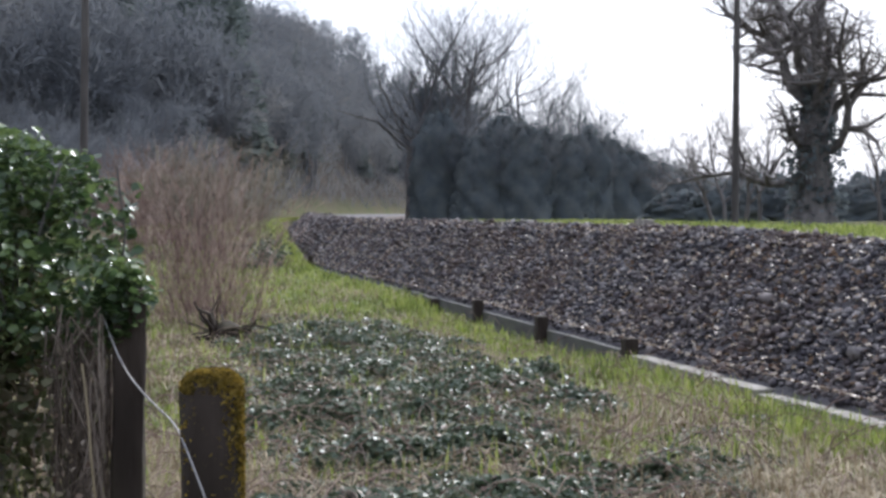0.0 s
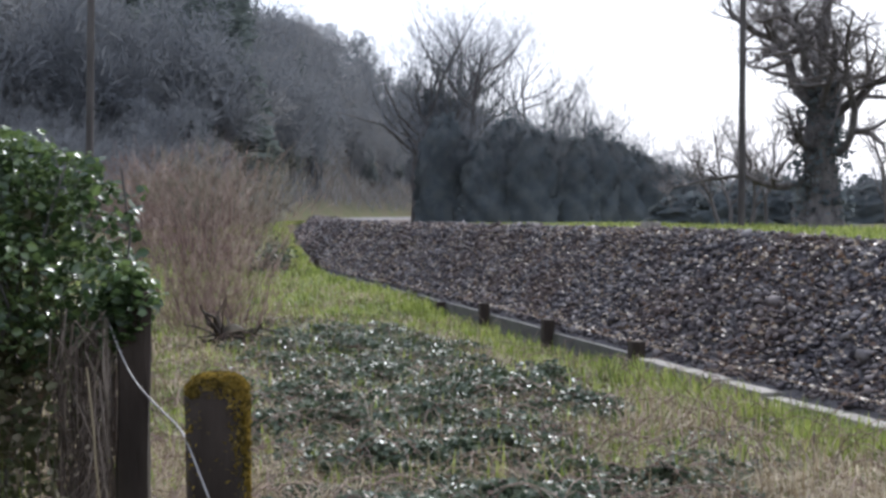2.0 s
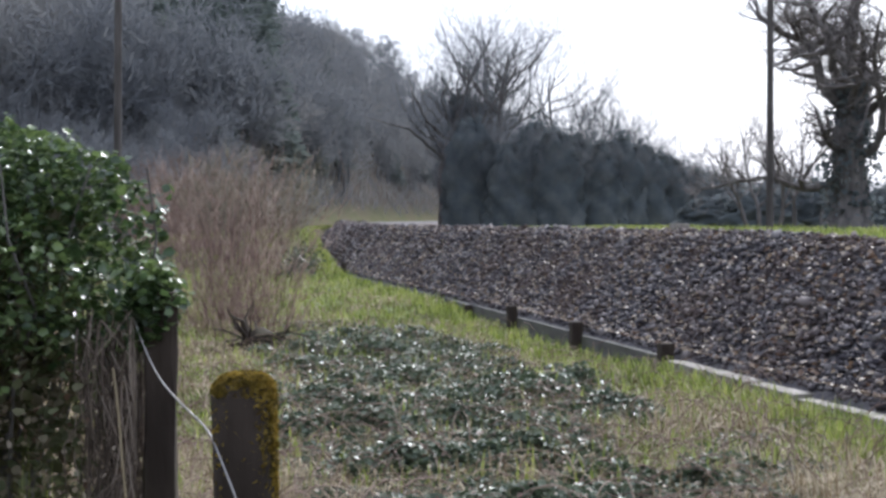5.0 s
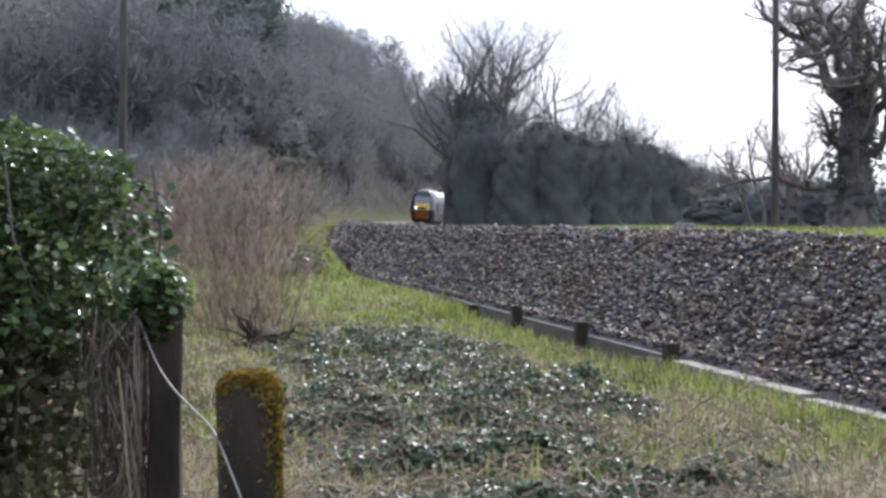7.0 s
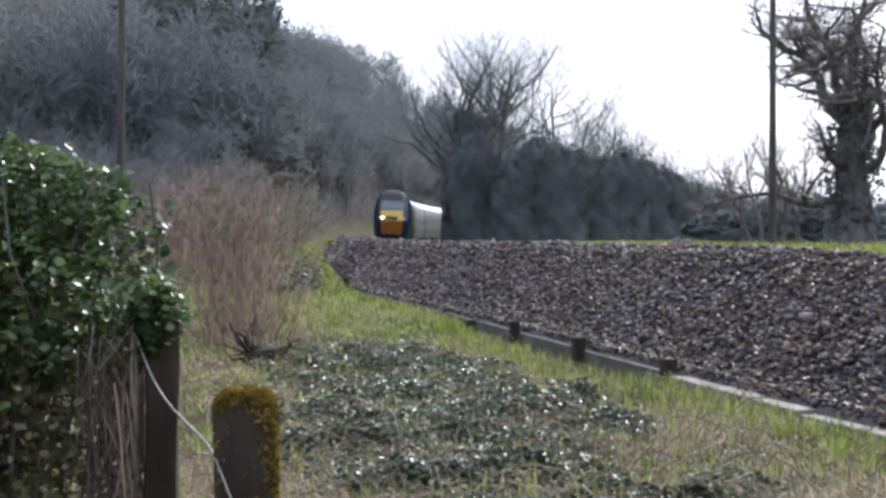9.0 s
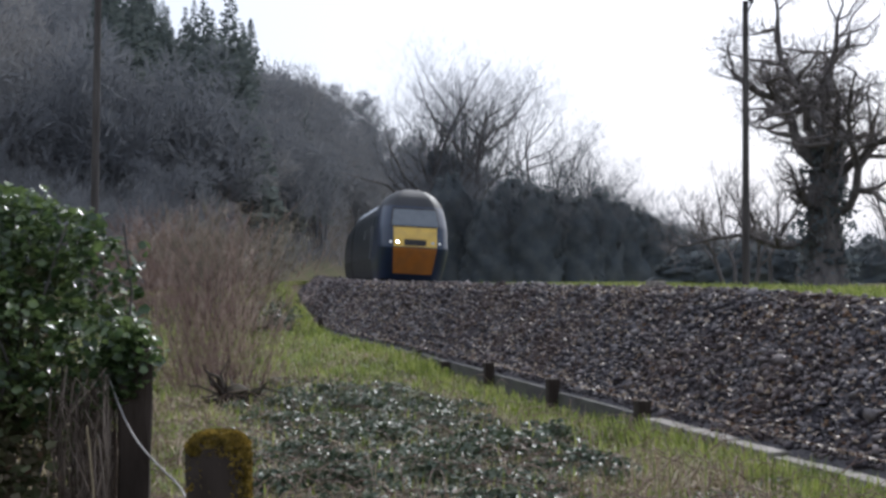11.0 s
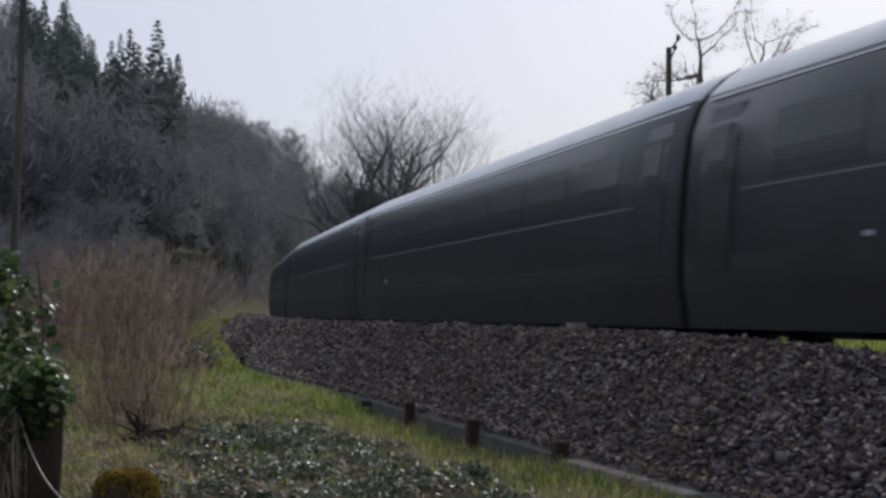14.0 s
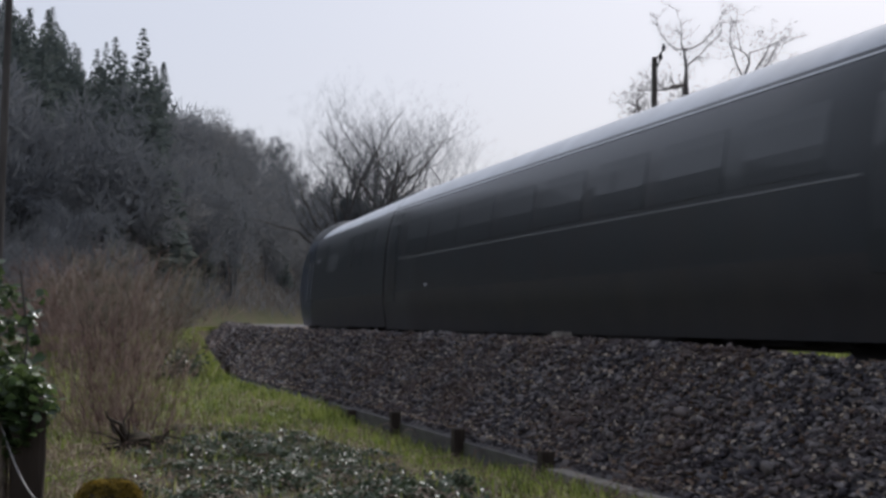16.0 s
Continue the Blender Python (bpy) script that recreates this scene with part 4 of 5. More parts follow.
def build_posts():
    rng = np.random.default_rng(72)
    root = new("fence_post")
    root.matrix_basis = pose(-.985, 4.42, at_ground(-.985, 4.42), 0, 1.0, 8)
    tagged(root, "dark old timber fence post half hidden by ivy", "fence post", "old fence posts")
    bm = bmesh.new()
    vs = box(bm, -.048, .048, -.05, .05, -.2, 1.36, .01)
    bmesh.ops.subdivide_edges(bm, edges=[e for e in bm.edges if e.calc_length() > .5], cuts=8)
    for v in bm.verts:
        v.co += Vector((rng.normal(0, .003), rng.normal(0, .003), 0))
    part("shaft", bm, M_OLDWOOD, root)
    root = new("fence_post")
    gz = at_ground(-.572, 3.6)
    root.matrix_basis = pose(-.572, 3.6, gz, 0, -.6, 0)
    tagged(root, "rotting round fence post capped with golden moss", "fence post", "old fence posts")
    top = 1.215 - gz
    bm = bmesh.new()
    rings = []
    prof = [(-.2, .072), (.3, .072), (.7, .073), (.95, .075), (top - .06, .077), (top - .03, .073), (top - .01, .058), (top, .03)]
    for z, r in prof:
        rings.append([bm.verts.new((r * (1 + .06 * math.sin(3 * a + z * 4)) * math.cos(a), r * (1 + .06 * math.cos(2 * a + z * 3)) * math.sin(a), z)) for a in [6.2832 * i / 20 for i in range(20)]])
    for a, b in zip(rings, rings[1:]):
        for i in range(20):
            bm.faces.new((a[i], a[(i + 1) % 20], b[(i + 1) % 20], b[i]))
    bm.faces.new(rings[-1])
    part("shaft", bm, M_OLDWOOD, root, smooth=True)
    # moss: tiny tufts on the cap and down the far and outer sides
    n = 11000
    a = rng.uniform(0, 6.283, n)
    z = top - np.abs(rng.normal(0, .20, n))
    keep = (z > top - .05) | (np.cos(a - .35) > rng.uniform(.1, .9, n)) | (rng.uniform(0, 1, n) < .05)
    a, z = a[keep], z[keep]
    r = np.interp(z, [q[0] for q in prof], [q[1] for q in prof])
    cap = rng.uniform(0, 1, len(a)) < .35
    r = np.where(cap, np.sqrt(rng.uniform(0, 1, len(a))) * .075, r)
    z = np.where(cap, top - .03 * (r / .075) ** 4, z)
    P = np.column_stack([r * np.cos(a), r * np.sin(a), z])
    v, f = cards(rng, P, rng.uniform(.008, .019, len(P)), 1.6)
    tagged(mesh_np("moss", v, f, M_MOSS, root, "golden-brown moss cushion"), kind="stuff")
    # slack wire between the posts
    w = curve_tube("fence_wire", [(-1.03, 4.36, 1.30), (-1.019, 4.34, 1.276), (-.969, 4.30, 1.174), (-.907, 4.20, 1.116), (-.803, 4.00, 1.074), (-.694, 3.70, 1.068), (-.633, 3.50, 1.042), (-.604, 3.46, .989), (-.579, 3.44, .937), (-.546, 3.42, .838), (-.52, 3.42, .5), (-.51, 3.42, 0)], .0026, M_WIRE)
    tagged(w, "slack pale fence wire drooping between old posts", "wire")
    w = curve_tube("bramble_stem", [(-1.08, 4.3, 1.16), (-1.05, 4.25, 1.02), (-1.03, 4.2, .85), (-.98, 4.15, .6), (-.93, 4.1, .3), (-.9, 4.1, 0)], .004, M_DRY)
    tagged(w, "dry pale bramble stem hanging by the post", "bramble")


build_posts()


# ---- ground cover of the field ----
def noise2(x, y, f, seed):
    return (np.sin(x * f * 1.7 + seed) * np.cos(y * f * 1.3 + seed * 1.7) + np.sin(x * f * .9 - y * f * 1.9 + seed * .6) + .6 * np.sin(x * f * 3.1 + y * f * 2.6 + seed * 2.3)) / 2.2


def field_points(rng, n, y0, y1, power=1.0):
    """Points in the strip between the viewer and the wall, denser near."""
    y = y0 * (y1 / y0) ** (rng.uniform(0, 1, n) ** power)
    th = rng.uniform(-18.5, 19, n)
    x = y * np.tan(np.radians(th))
    s, l = rail_coords(np.column_stack([x, y]))
    k = l < WALL_L - .14
    return x[k], y[k], s[k], l[k]


def ivy_mask(x, y, l):
    th = np.degrees(np.arctan2(x, y))
    m = sstep(-9.0, -6.0, th + 1.5 * noise2(x, y, 3.1, 6.0)) * (1 - sstep(4.5, 8.5, th + noise2(x, y, 1.0, 2.0) * 2.5)) * (1 - sstep(-5.3, -4.5, l + .5 * noise2(x, y, .8, 1))) * (1 - sstep(19, 24, y))
    w = 1.6 * noise2(x, y, 2.3, 5.0)
    m2 = .7 * sstep(7.0, 9.5, th + w) * (1 - sstep(10.5, 13.5, th + w)) * (1 - sstep(9.2, 10.8, y + .5 * w))
    return np.clip(m * (.90 + .34 * noise2(x, y, 1.3, 4.0) + .34 * noise2(x, y, 3.4, 9.0)) + m2, 0, 1)


def hummock(x, y, l):
    return .26 * np.clip(.5 + .45 * noise2(x, y, 1.9, 7.0) + .2 * noise2(x, y, 5.0, 2.0), 0, 1) * ivy_mask(x, y, l)


def build_cover():
    rng = np.random.default_rng(81)
    # trailing ivy
    x, y, s, l = field_points(rng, 400000, 6.5, 26, .9)
    k = rng.uniform(0, 1, len(x)) < ivy_mask(x, y, l)
    x, y, l = x[k], y[k], l[k]
    z = ground_z(np.column_stack([x, y])) + hummock(x, y, l) * rng.uniform(.35, 1.0, len(x)) ** .5 + .02
    v, f = cards(rng, np.column_stack([x, y, z]), rng.uniform(.028, .072, len(x)), .9, simple=True)
    tagged(mesh_np("ground_ivy", v, f, M_IVYG), "patches of dark ivy and bramble leaves over the field", "ivy", kind="stuff")
    # green grass
    x, y, s, l = field_points(rng, 260000, 6.5, 40, .85)
    g = 1 - .55 * ivy_mask(x, y, l)
    g = g * np.clip(.5 + .7 * noise2(x, y, .7, 11.0) + .7 * sstep(-7.4, -5.0, l) + .2 * noise2(x, y, 4, 1.0), .04, 1) * (.35 + .65 * sstep(8.5, 12, y))
    g = g * np.clip(.55 + .9 * noise2(x, y, 6.5, 8.0), .08, 1)
    k = rng.uniform(0, 1, len(x)) < g
    x, y = x[k], y[k]
    tuft = .5 + .5 * noise2(x, y, 2.2, 3.0)
    h = rng.uniform(.05, .14, len(x)) * (.5 + 1.0 * tuft) * (1 + .35 * sstep(14, 30, y))
    v, f = blades(rng, np.column_stack([x, y, ground_z(np.column_stack([x, y])) - .01]), h, rng.uniform(.003, .006, len(x)) * (1 + .06 * y), 1.7)
    tagged(mesh_np("grass", v, f, M_GRASS), "lush yellow-green spring grass tufts", "grass", kind="stuff")
    # dry grass and litter
    x, y, s, l = field_points(rng, 95000, 6.2, 34, 1.0)
    g = np.clip(.42 + .8 * noise2(x, y, .8, 19.0), .1, 1) * (1 - .6 * ivy_mask(x, y, l)) + .4 * (1 - sstep(8.5, 10.5, y))
    k = rng.uniform(0, 1, len(x)) < g
    x, y, l = x[k], y[k], l[k]
    h = rng.uniform(.08, .30, len(x))
    v, f = blades(rng, np.column_stack([x, y, ground_z(np.column_stack([x, y])) - .01]), h, rng.uniform(.002, .0045, len(x)) * (1 + .05 * y), 1.9)
    tagged(mesh_np("dry_grass", v, f, M_DRY), "matted straw-coloured dead grass", "dry grass", kind="stuff")
    # fallen leaves on field edge and ballast foot
    n = 9000
    s = -5 - 38 * rng.uniform(0, 1, n) ** 1.3
    l = rng.uniform(-3.5, -2.0, n) - .3 * rng.uniform(0, 1, n)
    l = np.clip(l, -3.5, -1.8)
    xy = np.array([track(a, b) for a, b in zip(s, l)])
    P = np.column_stack([xy, bank_z(l, s) + .045])
    x, y, s2, l2 = field_points(rng, 60000, 6.5, 24, .9)
    P2 = np.column_stack([x, y, ground_z(np.column_stack([x, y])) + .03 + hummock(x, y, l2) * rng.uniform(.2, 1, len(x))])
    P = np.concatenate([P, P2])
    S = rng.uniform(.022, .055, len(P))
    S[:n] *= 1.35
    v, f = cards(rng, P, S, .8, simple=True)
    tagged(mesh_np("fallen_leaves", v, f, M_DEADLEAF), "curled brown fallen leaves on stones and grass", "dead leaves", kind="stuff")
    # arching bramble canes and dead stalks
    x, y, s, l = field_points(rng, 1500, 6.8, 22, .9)
    z = ground_z(np.column_stack([x, y]))
    segs = []
    for a, b, c in zip(x, y, z):
        az = rng.uniform(0, 6.283)
        L, H = rng.uniform(.25, .85), rng.uniform(.06, .34)
        p = np.array((a, b, c))
        for j in range(1, 6):
            u = j / 5
            q = np.array((a + math.cos(az) * L * u, b + math.sin(az) * L * u, c + H * math.sin(u * 2.4)))
            segs.append((p, q, .0038, .0032, 2))
            p = q
    v, f = tubes(segs, 1, 4)
    tagged(mesh_np("bramble_canes", v, f, M_WITHY), "thin arching bramble canes across the ground", "bramble", kind="stuff")
    # grass fringe by the wall, foot of the far bank and the field beyond the line
    n = 26000
    s = -8 - 110 * rng.uniform(0, 1, n) ** 1.6
    l = np.where(rng.uniform(0, 1, n) < .5, rng.uniform(-4.4, -3.8, n), rng.uniform(-9, -3.9, n))
    xy = np.array([track(a, b) for a, b in zip(s, l)])
    v1 = blades(rng, np.column_stack([xy, ground_z(xy) - .01]), rng.uniform(.1, .3, n), rng.uniform(.004, .009, n) * (1 + .03 * np.abs(s)), .6)
    n = 16000
    s = -10 - 60 * rng.uniform(0, 1, n)
    l = rng.uniform(3.6, 14, n)
    xy = np.array([track(a, b) for a, b in zip(s, l)])
    v2 = blades(rng, np.column_stack([xy, ground_z(xy) - .01]), rng.uniform(.12, .35, n), rng.uniform(.01, .025, n), .6)
    tagged(mesh_np("verge_grass", *join([v1, v2]), M_GRASS), "coarse green grass along the railway verge", "grass", kind="stuff")


build_cover()


def build_dark_tangle():
    rng = np.random.default_rng(91)
    x, y = polar(-8.6, 18.0)
    # dark low tangle: short stub with twisted drooping arms
    segs = [(np.array((0, 0, -.1)), np.array((.03, 0, .16)), .26, .20, 0), (np.array((.03, 0, .16)), np.array((-.02, .02, .26)), .20, .12, 0)]
    for k in range(26):
        az = rng.uniform(0, 6.283)
        p = np.array((.16 * math.cos(az), .16 * math.sin(az), rng.uniform(.05, .24)))
        d = np.array((math.cos(az), math.sin(az) * .6, rng.uniform(-.1, .5)))
        r = rng.uniform(.012, .04)
        for i in range(5):
            d = d + rng.normal(0, .3, 3) - np.array((0, 0, .12))
            d /= np.linalg.norm(d)
            q = p + d * rng.uniform(.07, .15)
            q[2] = max(q[2], .02)
            segs.append((p, q, r * (1 - .16 * i), r * (.84 - .16 * i), 0))
            p = q
    ob = mesh_np("dark_tangle", *tubes(segs, 1, 3, (7,)), M_OLDWOOD, smooth=True)
    ob.matrix_basis = pose(x, y, at_ground(x, y))
    tagged(ob, "dark low tangle of twisted arms below bare stems", "stump")
    x, y = track(-38.0, -4.9)
    ob = mesh_np("holly_bush", *cards(rng, rng.normal(0, .28, (700, 3)) * np.array([1.0, 1.0, .8]) + np.array([0, 0, .3]), rng.uniform(.06, .13, 700), 1.2), M_IVYG)
    ob.matrix_basis = pose(x, y, at_ground(x, y))
    tagged(ob, "small dark green bush beside the wall", "bush")


build_dark_tangle()


def build_block():
    x, y = track(-18.3, -1.95)
    bm = bmesh.new()
    box(bm, -.16, .16, -.09, .09, -.05, .10, .012)
    ob = part("marker_block", bm, M_CONCRETE)
    ob.matrix_basis = wall_pose(-18.3, -1.98, float(bank_z(np.array(-1.98), np.array(-18.3))) + .03)
    tagged(ob, "small pale concrete block on the ballast shoulder", "concrete block")


build_block()
# ---- the train ----
M_LINE = mat("dull_grey_line_paint", [(.14, .145, .15), (.18, .185, .19)], 5, .5)
M_SKIRT = mat("grimy_black_side", [(.016, .016, .019), (.028, .027, .028)], 1.5, .55, stain=(.03, .025, .02), stain_scale=1.2, stain_amt=.3)
NOSE = 8.85
Z_OFF = ([.40, .9, 1.35, 1.5, 1.6, 1.7, 2.0, 2.36, 2.45, 3.08, 3.36, 3.63, 3.81, 3.91, 3.95], [.88, .50, .16, .04, 0, .04, .18, .38, .44, .95, 1.18, 1.46, 1.82, 2.35, 3.1])
Z_HALF = ([.40, .9, 1.2, 1.6, 2.36, 2.8, 3.08, 3.36, 3.63, 3.81, 3.91, 3.95], [1.24, 1.33, 1.36, 1.37, 1.355, 1.30, 1.23, 1.12, .90, .62, .33, .03])
C_HALF = ([.36, .62, .95, 1.2, 1.6, 2.3, 2.75, 3.07, 3.29, 3.50, 3.65, 3.75, 3.81, 3.85], [1.24, 1.28, 1.35, 1.365, 1.37, 1.36, 1.31, 1.22, 1.09, .88, .66, .42, .2, .02])
FLAT, RUN = .56, 1.25


def cab_outline(z):
    w, front = float(np.interp(z, *Z_HALF)), NOSE - float(np.interp(z, *Z_OFF))
    run = RUN * (.25 + .75 * w / 1.37)
    pts = [(min(x, front - run - .03 * (7 - i)), float(np.interp(z, *C_HALF)) if x < 4.4 else w) for i, x in enumerate((-8.75, -6, -3, 0, 4.2, 4.7, 5.5))]
    for i in range(17):
        u = math.pi / 2 * i / 16
        pts.append((front - run * (1 - math.sin(u)) , w * (FLAT + (1 - FLAT) * math.cos(u))))
    pts.append((front, w * FLAT * .5))
    pts.append((front, 0.0))
    return pts


def front_x(z, y):
    w, front = float(np.interp(z, *Z_HALF)), NOSE - float(np.interp(z, *Z_OFF))
    q = abs(y) / w
    if q <= FLAT:
        return front
    c = min(1.0, (q - FLAT) / (1 - FLAT))
    return front - RUN * (.25 + .75 * w / 1.37) * (1 - math.sqrt(1 - c * c))


def front_patch(name, y0, y1, z0, z1, material, parent, label="", off=.018, ny=28, nz=6, taper=0.0):
    bm = bmesh.new()
    g = []
    for j in range(nz + 1):
        z = z0 + (z1 - z0) * j / nz
        k = 1 - taper * j / nz
        g.append([bm.verts.new((front_x(z, (y0 + (y1 - y0) * i / ny) * k) + off, (y0 + (y1 - y0) * i / ny) * k, z + off * .4)) for i in range(ny + 1)])
    fs = [bm.faces.new((g[j][i], g[j][i + 1], g[j + 1][i + 1], g[j + 1][i])) for j in range(nz) for i in range(ny)]
    ex = bmesh.ops.extrude_face_region(bm, geom=fs)
    for v in [e for e in ex["geom"] if isinstance(e, bmesh.types.BMVert)]:
        v.co.x -= off + .02
    return part(name, bm, material, parent, label, smooth=False)


def side_patch(name, x0, x1, z0, z1, side, material, parent, label="", off=.008, nz=5, half=Z_HALF):
    """Thin panel that follows the body side."""
    bm = bmesh.new()
    a, b = [], []
    for j in range(nz + 1):
        z = z0 + (z1 - z0) * j / nz
        w = float(np.interp(z, *half)) + off
        a.append((bm.verts.new((x0, side * w, z)), bm.verts.new((x1, side * w, z))))
        b.append((bm.verts.new((x0, side * (w - off - .02), z)), bm.verts.new((x1, side * (w - off - .02), z))))
    for j in range(nz):
        bm.faces.new((a[j][0], a[j][1], a[j + 1][1], a[j + 1][0]))
        bm.faces.new((a[j][0], a[j + 1][0], b[j + 1][0], b[j][0]))
        bm.faces.new((a[j][1], b[j][1], b[j + 1][1], a[j + 1][1]))
    bm.faces.new((a[0][0], b[0][0], b[0][1], a[0][1]))
    bm.faces.new((a[nz][0], a[nz][1], b[nz][1], b[nz][0]))
    return part(name, bm, material, parent, label)


WHEEL = None


def bogie(root, x):
    global WHEEL
    bm = bmesh.new()
    for y in (-1.0, 1.0):
        box(bm, x - 1.75, x + 1.75, y - .06, y + .06, .42, .62, .02)
        box(bm, x - .5, x + .5, y - .12, y + .12, .30, .85, .03)
        for k in (-1.3, 1.3):
            box(bm, x + k - .17, x + k + .17, y - .10, y + .10, .30, .62, .03)
    box(bm, x - .3, x + .3, -.95, .95, .5, .75, .02)
    o = part("bogie", bm, M_BLACK, root)
    if WHEEL is None:
        bm = bmesh.new()
        cyl(bm, (0, -.065, 0), (0, .065, 0), .46, .46, 24)
        cyl(bm, (0, -.09, 0), (0, -.06, 0), .40, .44, 24)
        cyl(bm, (0, -.12, 0), (0, .12, 0), .1, .1, 12)
        WHEEL = bpy.data.meshes.new("wheel")
        bm.to_mesh(WHEEL)
        bm.free()
        WHEEL.materials.append(M_BLACK)
    for k in (-1.3, 1.3):
        for y in (-.75, .75):
            w = link("wheel", WHEEL, None, o)
            w.matrix_basis = pose(x + k, y, .46)
    return o


def loops_mesh(name, loops, material, parent, keep, label="", smooth=True):
    """Skin between stacked outlines of one side, mirrored; keep(x, z) picks the faces."""
    bm = bmesh.new()
    for sd in (1, -1):
        g = [[bm.verts.new((x, sd * y, z)) for x, y in pts] for z, pts in loops]
        for a, b in zip(g, g[1:]):
            for i in range(len(a) - 1):
                q = (a[i], a[i + 1], b[i + 1], b[i])
                cx, cz = sum(v.co.x for v in q) / 4, sum(v.co.z for v in q) / 4
                if keep(cx, cz):
                    bm.faces.new(q)
    bmesh.ops.remove_doubles(bm, verts=bm.verts, dist=.0008)
    bmesh.ops.delete(bm, geom=[v for v in bm.verts if not v.link_faces], context='VERTS')
    return part(name, bm, material, parent, label, smooth)


def power_car(label):
    root = new("power_car")
    tagged(root, label, "locomotive", "train vehicles")
    zs = [.40, .6, .9, 1.2, 1.45, 1.55, 1.6, 1.65, 1.75, 2.0, 2.2, 2.36, 2.45, 2.65, 2.85, 3.08, 3.2, 3.3, 3.42, 3.55, 3.65, 3.74, 3.81, 3.86, 3.91, 3.95]
    loops = [(z, cab_outline(z)) for z in zs]
    loops_mesh("body", loops, M_GREEN, root, lambda x, z: 1.3 < z < 3.25 and x < 4.6, "glossy dark green body side")
    loops_mesh("lower_side", loops, M_SKIRT, root, lambda x, z: z < 1.3 and x < 4.6, "grimy black lower side")
    loops_mesh("cab", loops, M_CABBLUE, root, lambda x, z: z < 3.25 and x >= 4.6, "dark blue-green streamlined cab")
    loops_mesh("roof", loops, M_ROOFSHEEN, root, lambda x, z: z >= 3.25 and x < 4.3, "grey engine room roof, paled for sky sheen")
    loops_mesh("cab_roof", loops, M_ROOFDARK, root, lambda x, z: z >= 3.25 and x >= 4.3, "weathered dark grey domed cab roof")
    bm = bmesh.new()
    ring = [bm.verts.new((-8.75, y, z)) for z, y in [(z, float(np.interp(z, *C_HALF))) for z in zs]] + \
           [bm.verts.new((-8.75, -y, z)) for z, y in reversed([(z, float(np.interp(z, *C_HALF))) for z in zs])]
    bm.faces.new(ring)
    part("rear_bulkhead", bm, M_BLACK, root)
    bm = bmesh.new()
    box(bm, -8.6, 7.2, -1.18, 1.18, .55, 1.0, .03)
    box(bm, -2.6, 2.6, -1.22, 1.22, .28, .8, .06)
    part("underframe", bm, M_BLACK, root)
    front_patch("windscreen", -.90, .90, 2.42, 3.07, M_SCREEN, root, "wide raked windscreen", taper=.1)
    front_patch("windscreen_frame", -.95, .95, 2.36, 3.13, M_BLACK, root, off=.010, taper=.1)
    front_patch("upper_nose_panel", -.82, .82, 1.62, 2.36, M_YELLOW, root, "yellow upper nose panel")
    front_patch("lower_nose_panel", -.74, .74, .60, 1.58, M_YELLOWSHADE, root, "yellow lower nose panel, shade painted in as orange", nz=8, taper=-.12)
    front_patch("coupler_grille", -.42, .42, 1.66, 1.9, M_BLACK, root, "dark recessed nose grille", off=.022, ny=8, nz=3)
    for sd in (-1, 1):
        front_patch("lamp_housing", sd * .80, sd * .54, 1.66, 1.9, M_YELLOW, root, off=.02, ny=6, nz=3)
        for y, r, m, nm in ((.67, .065, M_HEAD if sd < 0 else M_SILVER, "headlight"), (.93, .045, M_MARK, "marker_light")):
            bm = bmesh.new()
            x = front_x(1.78, sd * y)
            cyl(bm, (x - .05, sd * y, 1.78), (x + .035, sd * y, 1.79), r, r * .9, 18)
            part(nm, bm, m, root, "lit white headlight" if m is M_HEAD else "")
        # cab door, droplight, handrails, louvres
        side_patch("cab_door", 4.62, 5.24, .95, 3.0, sd, M_CABBLUE, root)
        side_patch("cab_door_window", 4.72, 5.14, 2.2, 2.85, sd, M_GLASS, root, off=.016)
        side_patch("cab_side_window", 5.75, 6.6, 2.3, 2.85, sd, M_GLASS, root, off=.012)
        for hx in (4.52, 5.34):
            bm = bmesh.new()
            w = 1.40
            cyl(bm, (hx, sd * w, 1.15), (hx, sd * (w - .02), 2.45), .022, .022, 8)
            cyl(bm, (hx, sd * 1.33, 1.2), (hx, sd * w, 1.2), .018, .018, 6)
            cyl(bm, (hx, sd * 1.30, 2.4), (hx, sd * (w - .02), 2.4), .018, .018, 6)
            part("handrail", bm, M_LINE, root)
        for gx in (-6.9, -5.3, -3.7, 1.6):
            side_patch("grille", gx, gx + 1.25, 1.95, 2.85, sd, M_GREEN, root, off=.004)
            for j in range(6):
                side_patch("louvre", gx + .05, gx + 1.2, 2.0 + .14 * j, 2.06 + .14 * j, sd, M_GREEN, root, off=.009, nz=1)
        # painted operator's mark as plain bars
        for j, (a, b) in enumerate(((-.95, .42), (-.42, .5), (-.05, .5), (.32, .5), (.80, .42))):
            side_patch("marking_bar", a + .2, a + .32, 2.25 - b / 2, 2.25 + b / 2, sd, M_LINE, root, off=.008, nz=2)
        side_patch("number_plate", 2.95, 3.6, 2.35, 2.5, sd, M_LINE, root, off=.008, nz=1)
    bm = bmesh.new()
    for x0, x1 in ((-7.6, -5.9), (-5.4, -3.4)):
        box(bm, x0, x1, -.42, .42, 3.66, 3.83, .05)
    part("roof_fan_cowl", bm, M_ROOFDARK, root)
    bm = bmesh.new()
    box(bm, -1.1, .5, -.35, .35, 3.68, 3.85, .04)
    part("exhaust_port", bm, M_BLACK, root)
    bm = bmesh.new()
    box(bm, 7.2, 7.75, -.7, .7, .26, .55, .05)
    part("obstacle_deflector", bm, M_BLACK, root)
    bogie(root, 5.35)
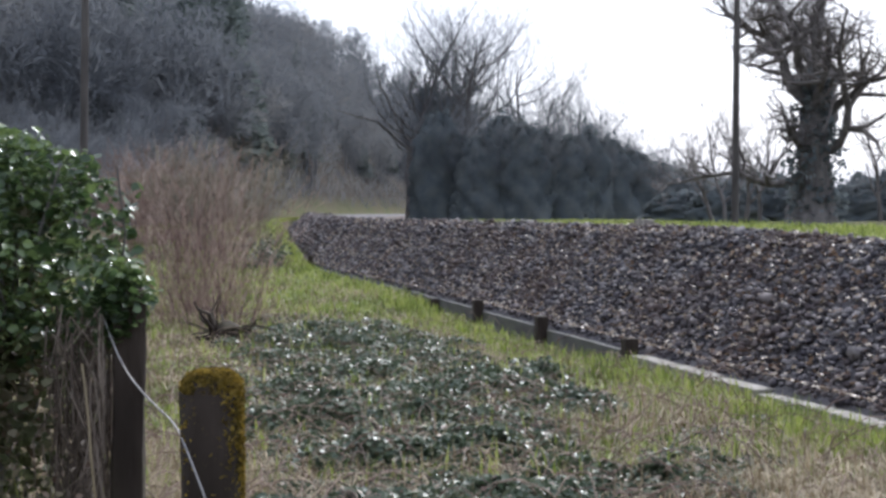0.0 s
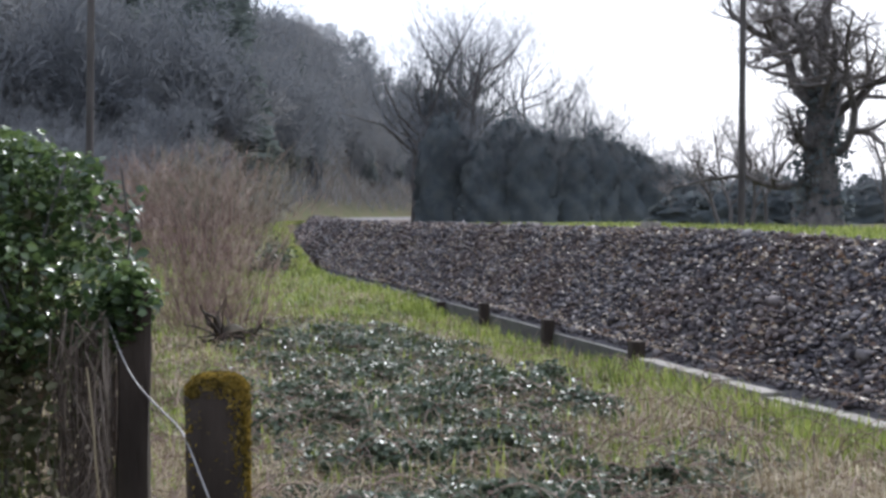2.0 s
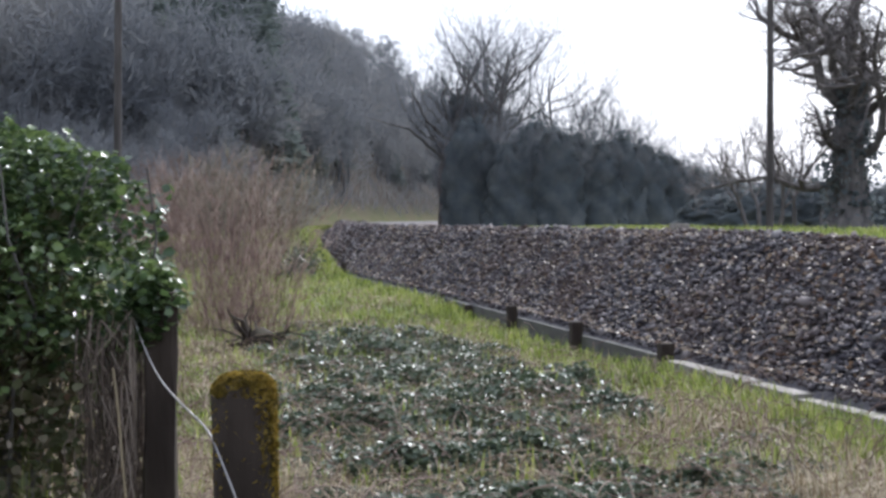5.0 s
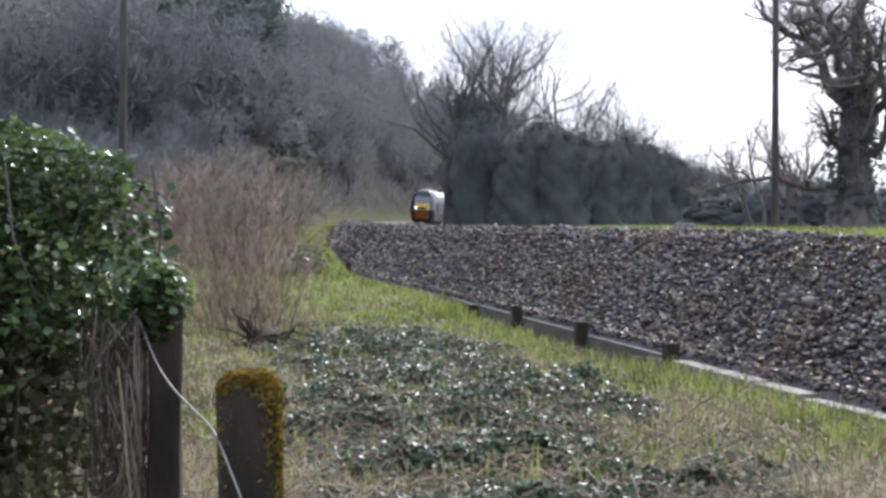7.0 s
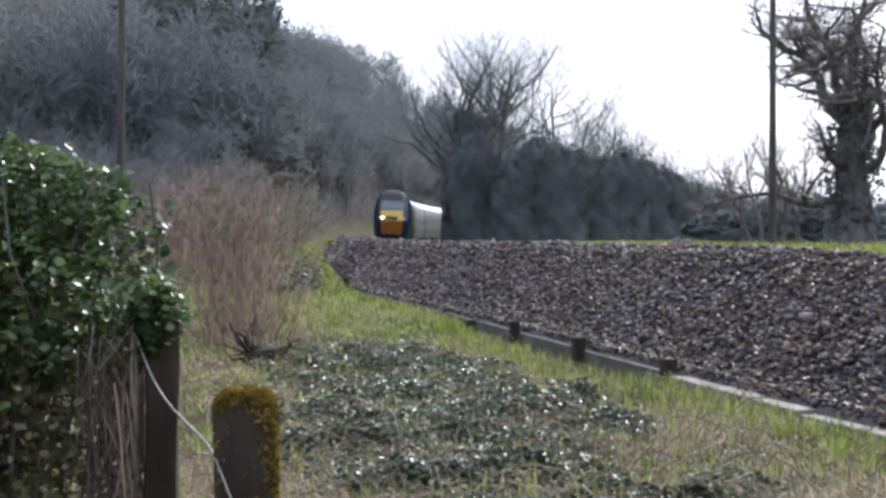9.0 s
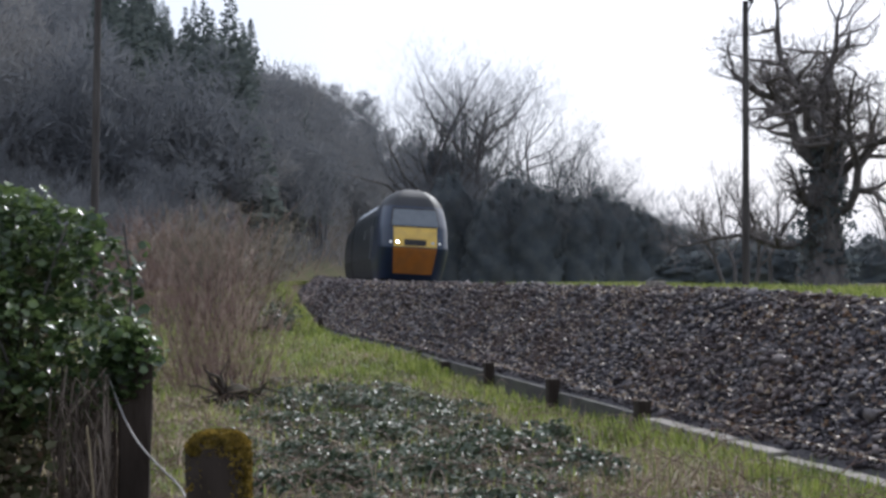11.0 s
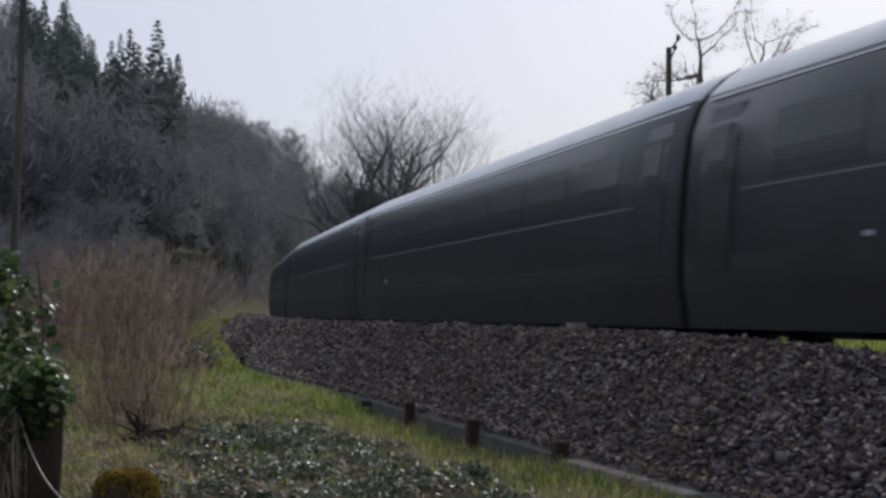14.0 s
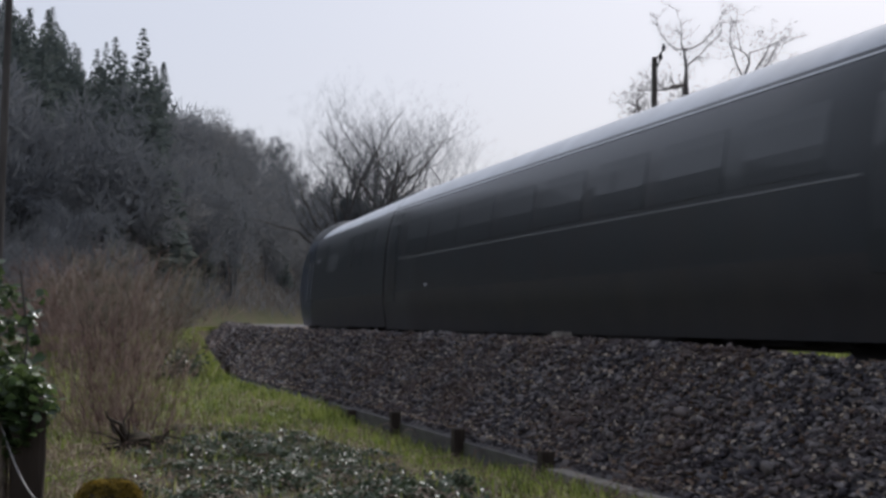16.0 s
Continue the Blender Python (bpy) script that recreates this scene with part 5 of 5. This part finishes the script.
    bogie(root, -5.35)
    return root




def coach():
    root = new("coach")
    tagged(root, "long dark green passenger coach with dark windows", "railway coach", "train vehicles")
    zs = [.36, .5, .62, .8, .95, 1.2, 1.6, 2.0, 2.3, 2.6, 2.75, 2.9, 3.05, 3.15, 3.23, 3.29, 3.42, 3.50, 3.58, 3.65, 3.71, 3.75, 3.81, 3.85]
    xs = [-11.42, -11.34, -8, -4, 0, 4, 8, 11.34, 11.42]
    loops = [(z, [(x, float(np.interp(z, *C_HALF)) * (.965 if abs(x) > 11.38 else 1)) for x in xs]) for z in zs]
    loops_mesh("body", loops, M_GREEN, root, lambda x, z: 1.2 < z < 3.2, "glossy dark green body side")
    loops_mesh("lower_side", loops, M_SKIRT, root, lambda x, z: z < 1.2, "grimy black lower side")
    loops_mesh("roof", loops, M_ROOFSHEEN, root, lambda x, z: z >= 3.2, "grey ribbed roof, paled for sky sheen")
    for e in (-1, 1):
        bm = bmesh.new()
        ring = [bm.verts.new((e * 11.42, .965 * float(np.interp(z, *C_HALF)), z)) for z in zs] + [bm.verts.new((e * 11.42, -.965 * float(np.interp(z, *C_HALF)), z)) for z in reversed(zs)]
        bm.faces.new(ring)
        part("end_bulkhead", bm, M_BLACK, root)
        bm = bmesh.new()
        for j in range(3):
            box(bm, e * (11.40 + .04 * j) - .03, e * (11.40 + .04 * j) + .03, -.52, .52, .95, 3.05, .02)
        part("gangway_bellows", bm, M_BLACK, root)
    for sd in (-1, 1):
        for k in range(8):
            x = -8.3 + k * 2.37
            side_patch("window", x - .92, x + .92, 2.03, 2.78, sd, M_GLASS, root, off=.006, half=C_HALF)
        for x in (-10.55, 10.55):
            d = side_patch("door", x - .42, x + .42, 1.0, 3.0, sd, M_GREEN, root, off=.012, half=C_HALF)
            side_patch("door_window", x - .26, x + .26, 2.05, 2.75, sd, M_GLASS, root, off=.02, half=C_HALF)
        side_patch("waist_line", -9.9, 9.9, 1.93, 1.955, sd, M_LINE, root, "thin pale waist line", off=.007, nz=1, half=C_HALF)
        side_patch("door_indicator", -7.3, -7.14, 1.28, 1.33, sd, M_SILVER, root, "small pale side indicator", off=.012, nz=1, half=C_HALF)
        side_patch("cantrail_gutter", -11.2, 11.2, 3.14, 3.17, sd, M_ROOFSHEEN, root, off=.010, nz=1, half=C_HALF)
    bm = bmesh.new()
    for a, b in ((-5.6, -3.2), (-2.9, -.4), (.1, 2.6), (3.0, 5.4)):
        box(bm, a, b, -1.2, 1.2, .3, .82, .05)
    part("underframe_module", bm, M_BLACK, root)
    bogie(root, 8.0)
    bogie(root, -8.0)
    return root


lead_car = power_car("streamlined diesel power car, dark green with yellow nose")
first_coach = coach()
coaches = [first_coach] + [copy_thing(first_coach, Matrix()) for _ in range(3)]
tail_car = copy_thing(lead_car, Matrix())
tagged(tail_car, "rear streamlined power car, dark green, facing backwards")


def on_line(s, pivot, back=False):
    """Pose of a vehicle whose middle is at s, its bogies pivot metres each side of it."""
    (ax, ay), (bx, by) = track(s + pivot), track(s - pivot)
    a = math.degrees(math.atan2(ay - by, ax - bx))
    if back:
        return pose((ax + bx) / 2, (ay + by) / 2, RAIL_Z, 0, 0, a) @ pose(0, 0, 0, -math.degrees(CANT), 0, 0) @ pose(0, 0, 0, 0, 0, 180)
    return pose((ax + bx) / 2, (ay + by) / 2, RAIL_Z, 0, 0, a) @ pose(0, 0, 0, -math.degrees(CANT), 0, 0)


def motions():
    ts = [k * .5 for k in range(33)]
    for ob, behind, pivot, back in ([(lead_car, NOSE, 5.35, False)] + [(c, 17.6 + 11.5 + 23 * k, 8.0, False) for k, c in enumerate(coaches)]
                                    + [(tail_car, 17.6 + 92 + 8.75, 5.35, True)]):
        walk(ob, [(t, on_line(SPEED * (t - T_ZERO) - behind, pivot, back)) for t in ts])


motions()
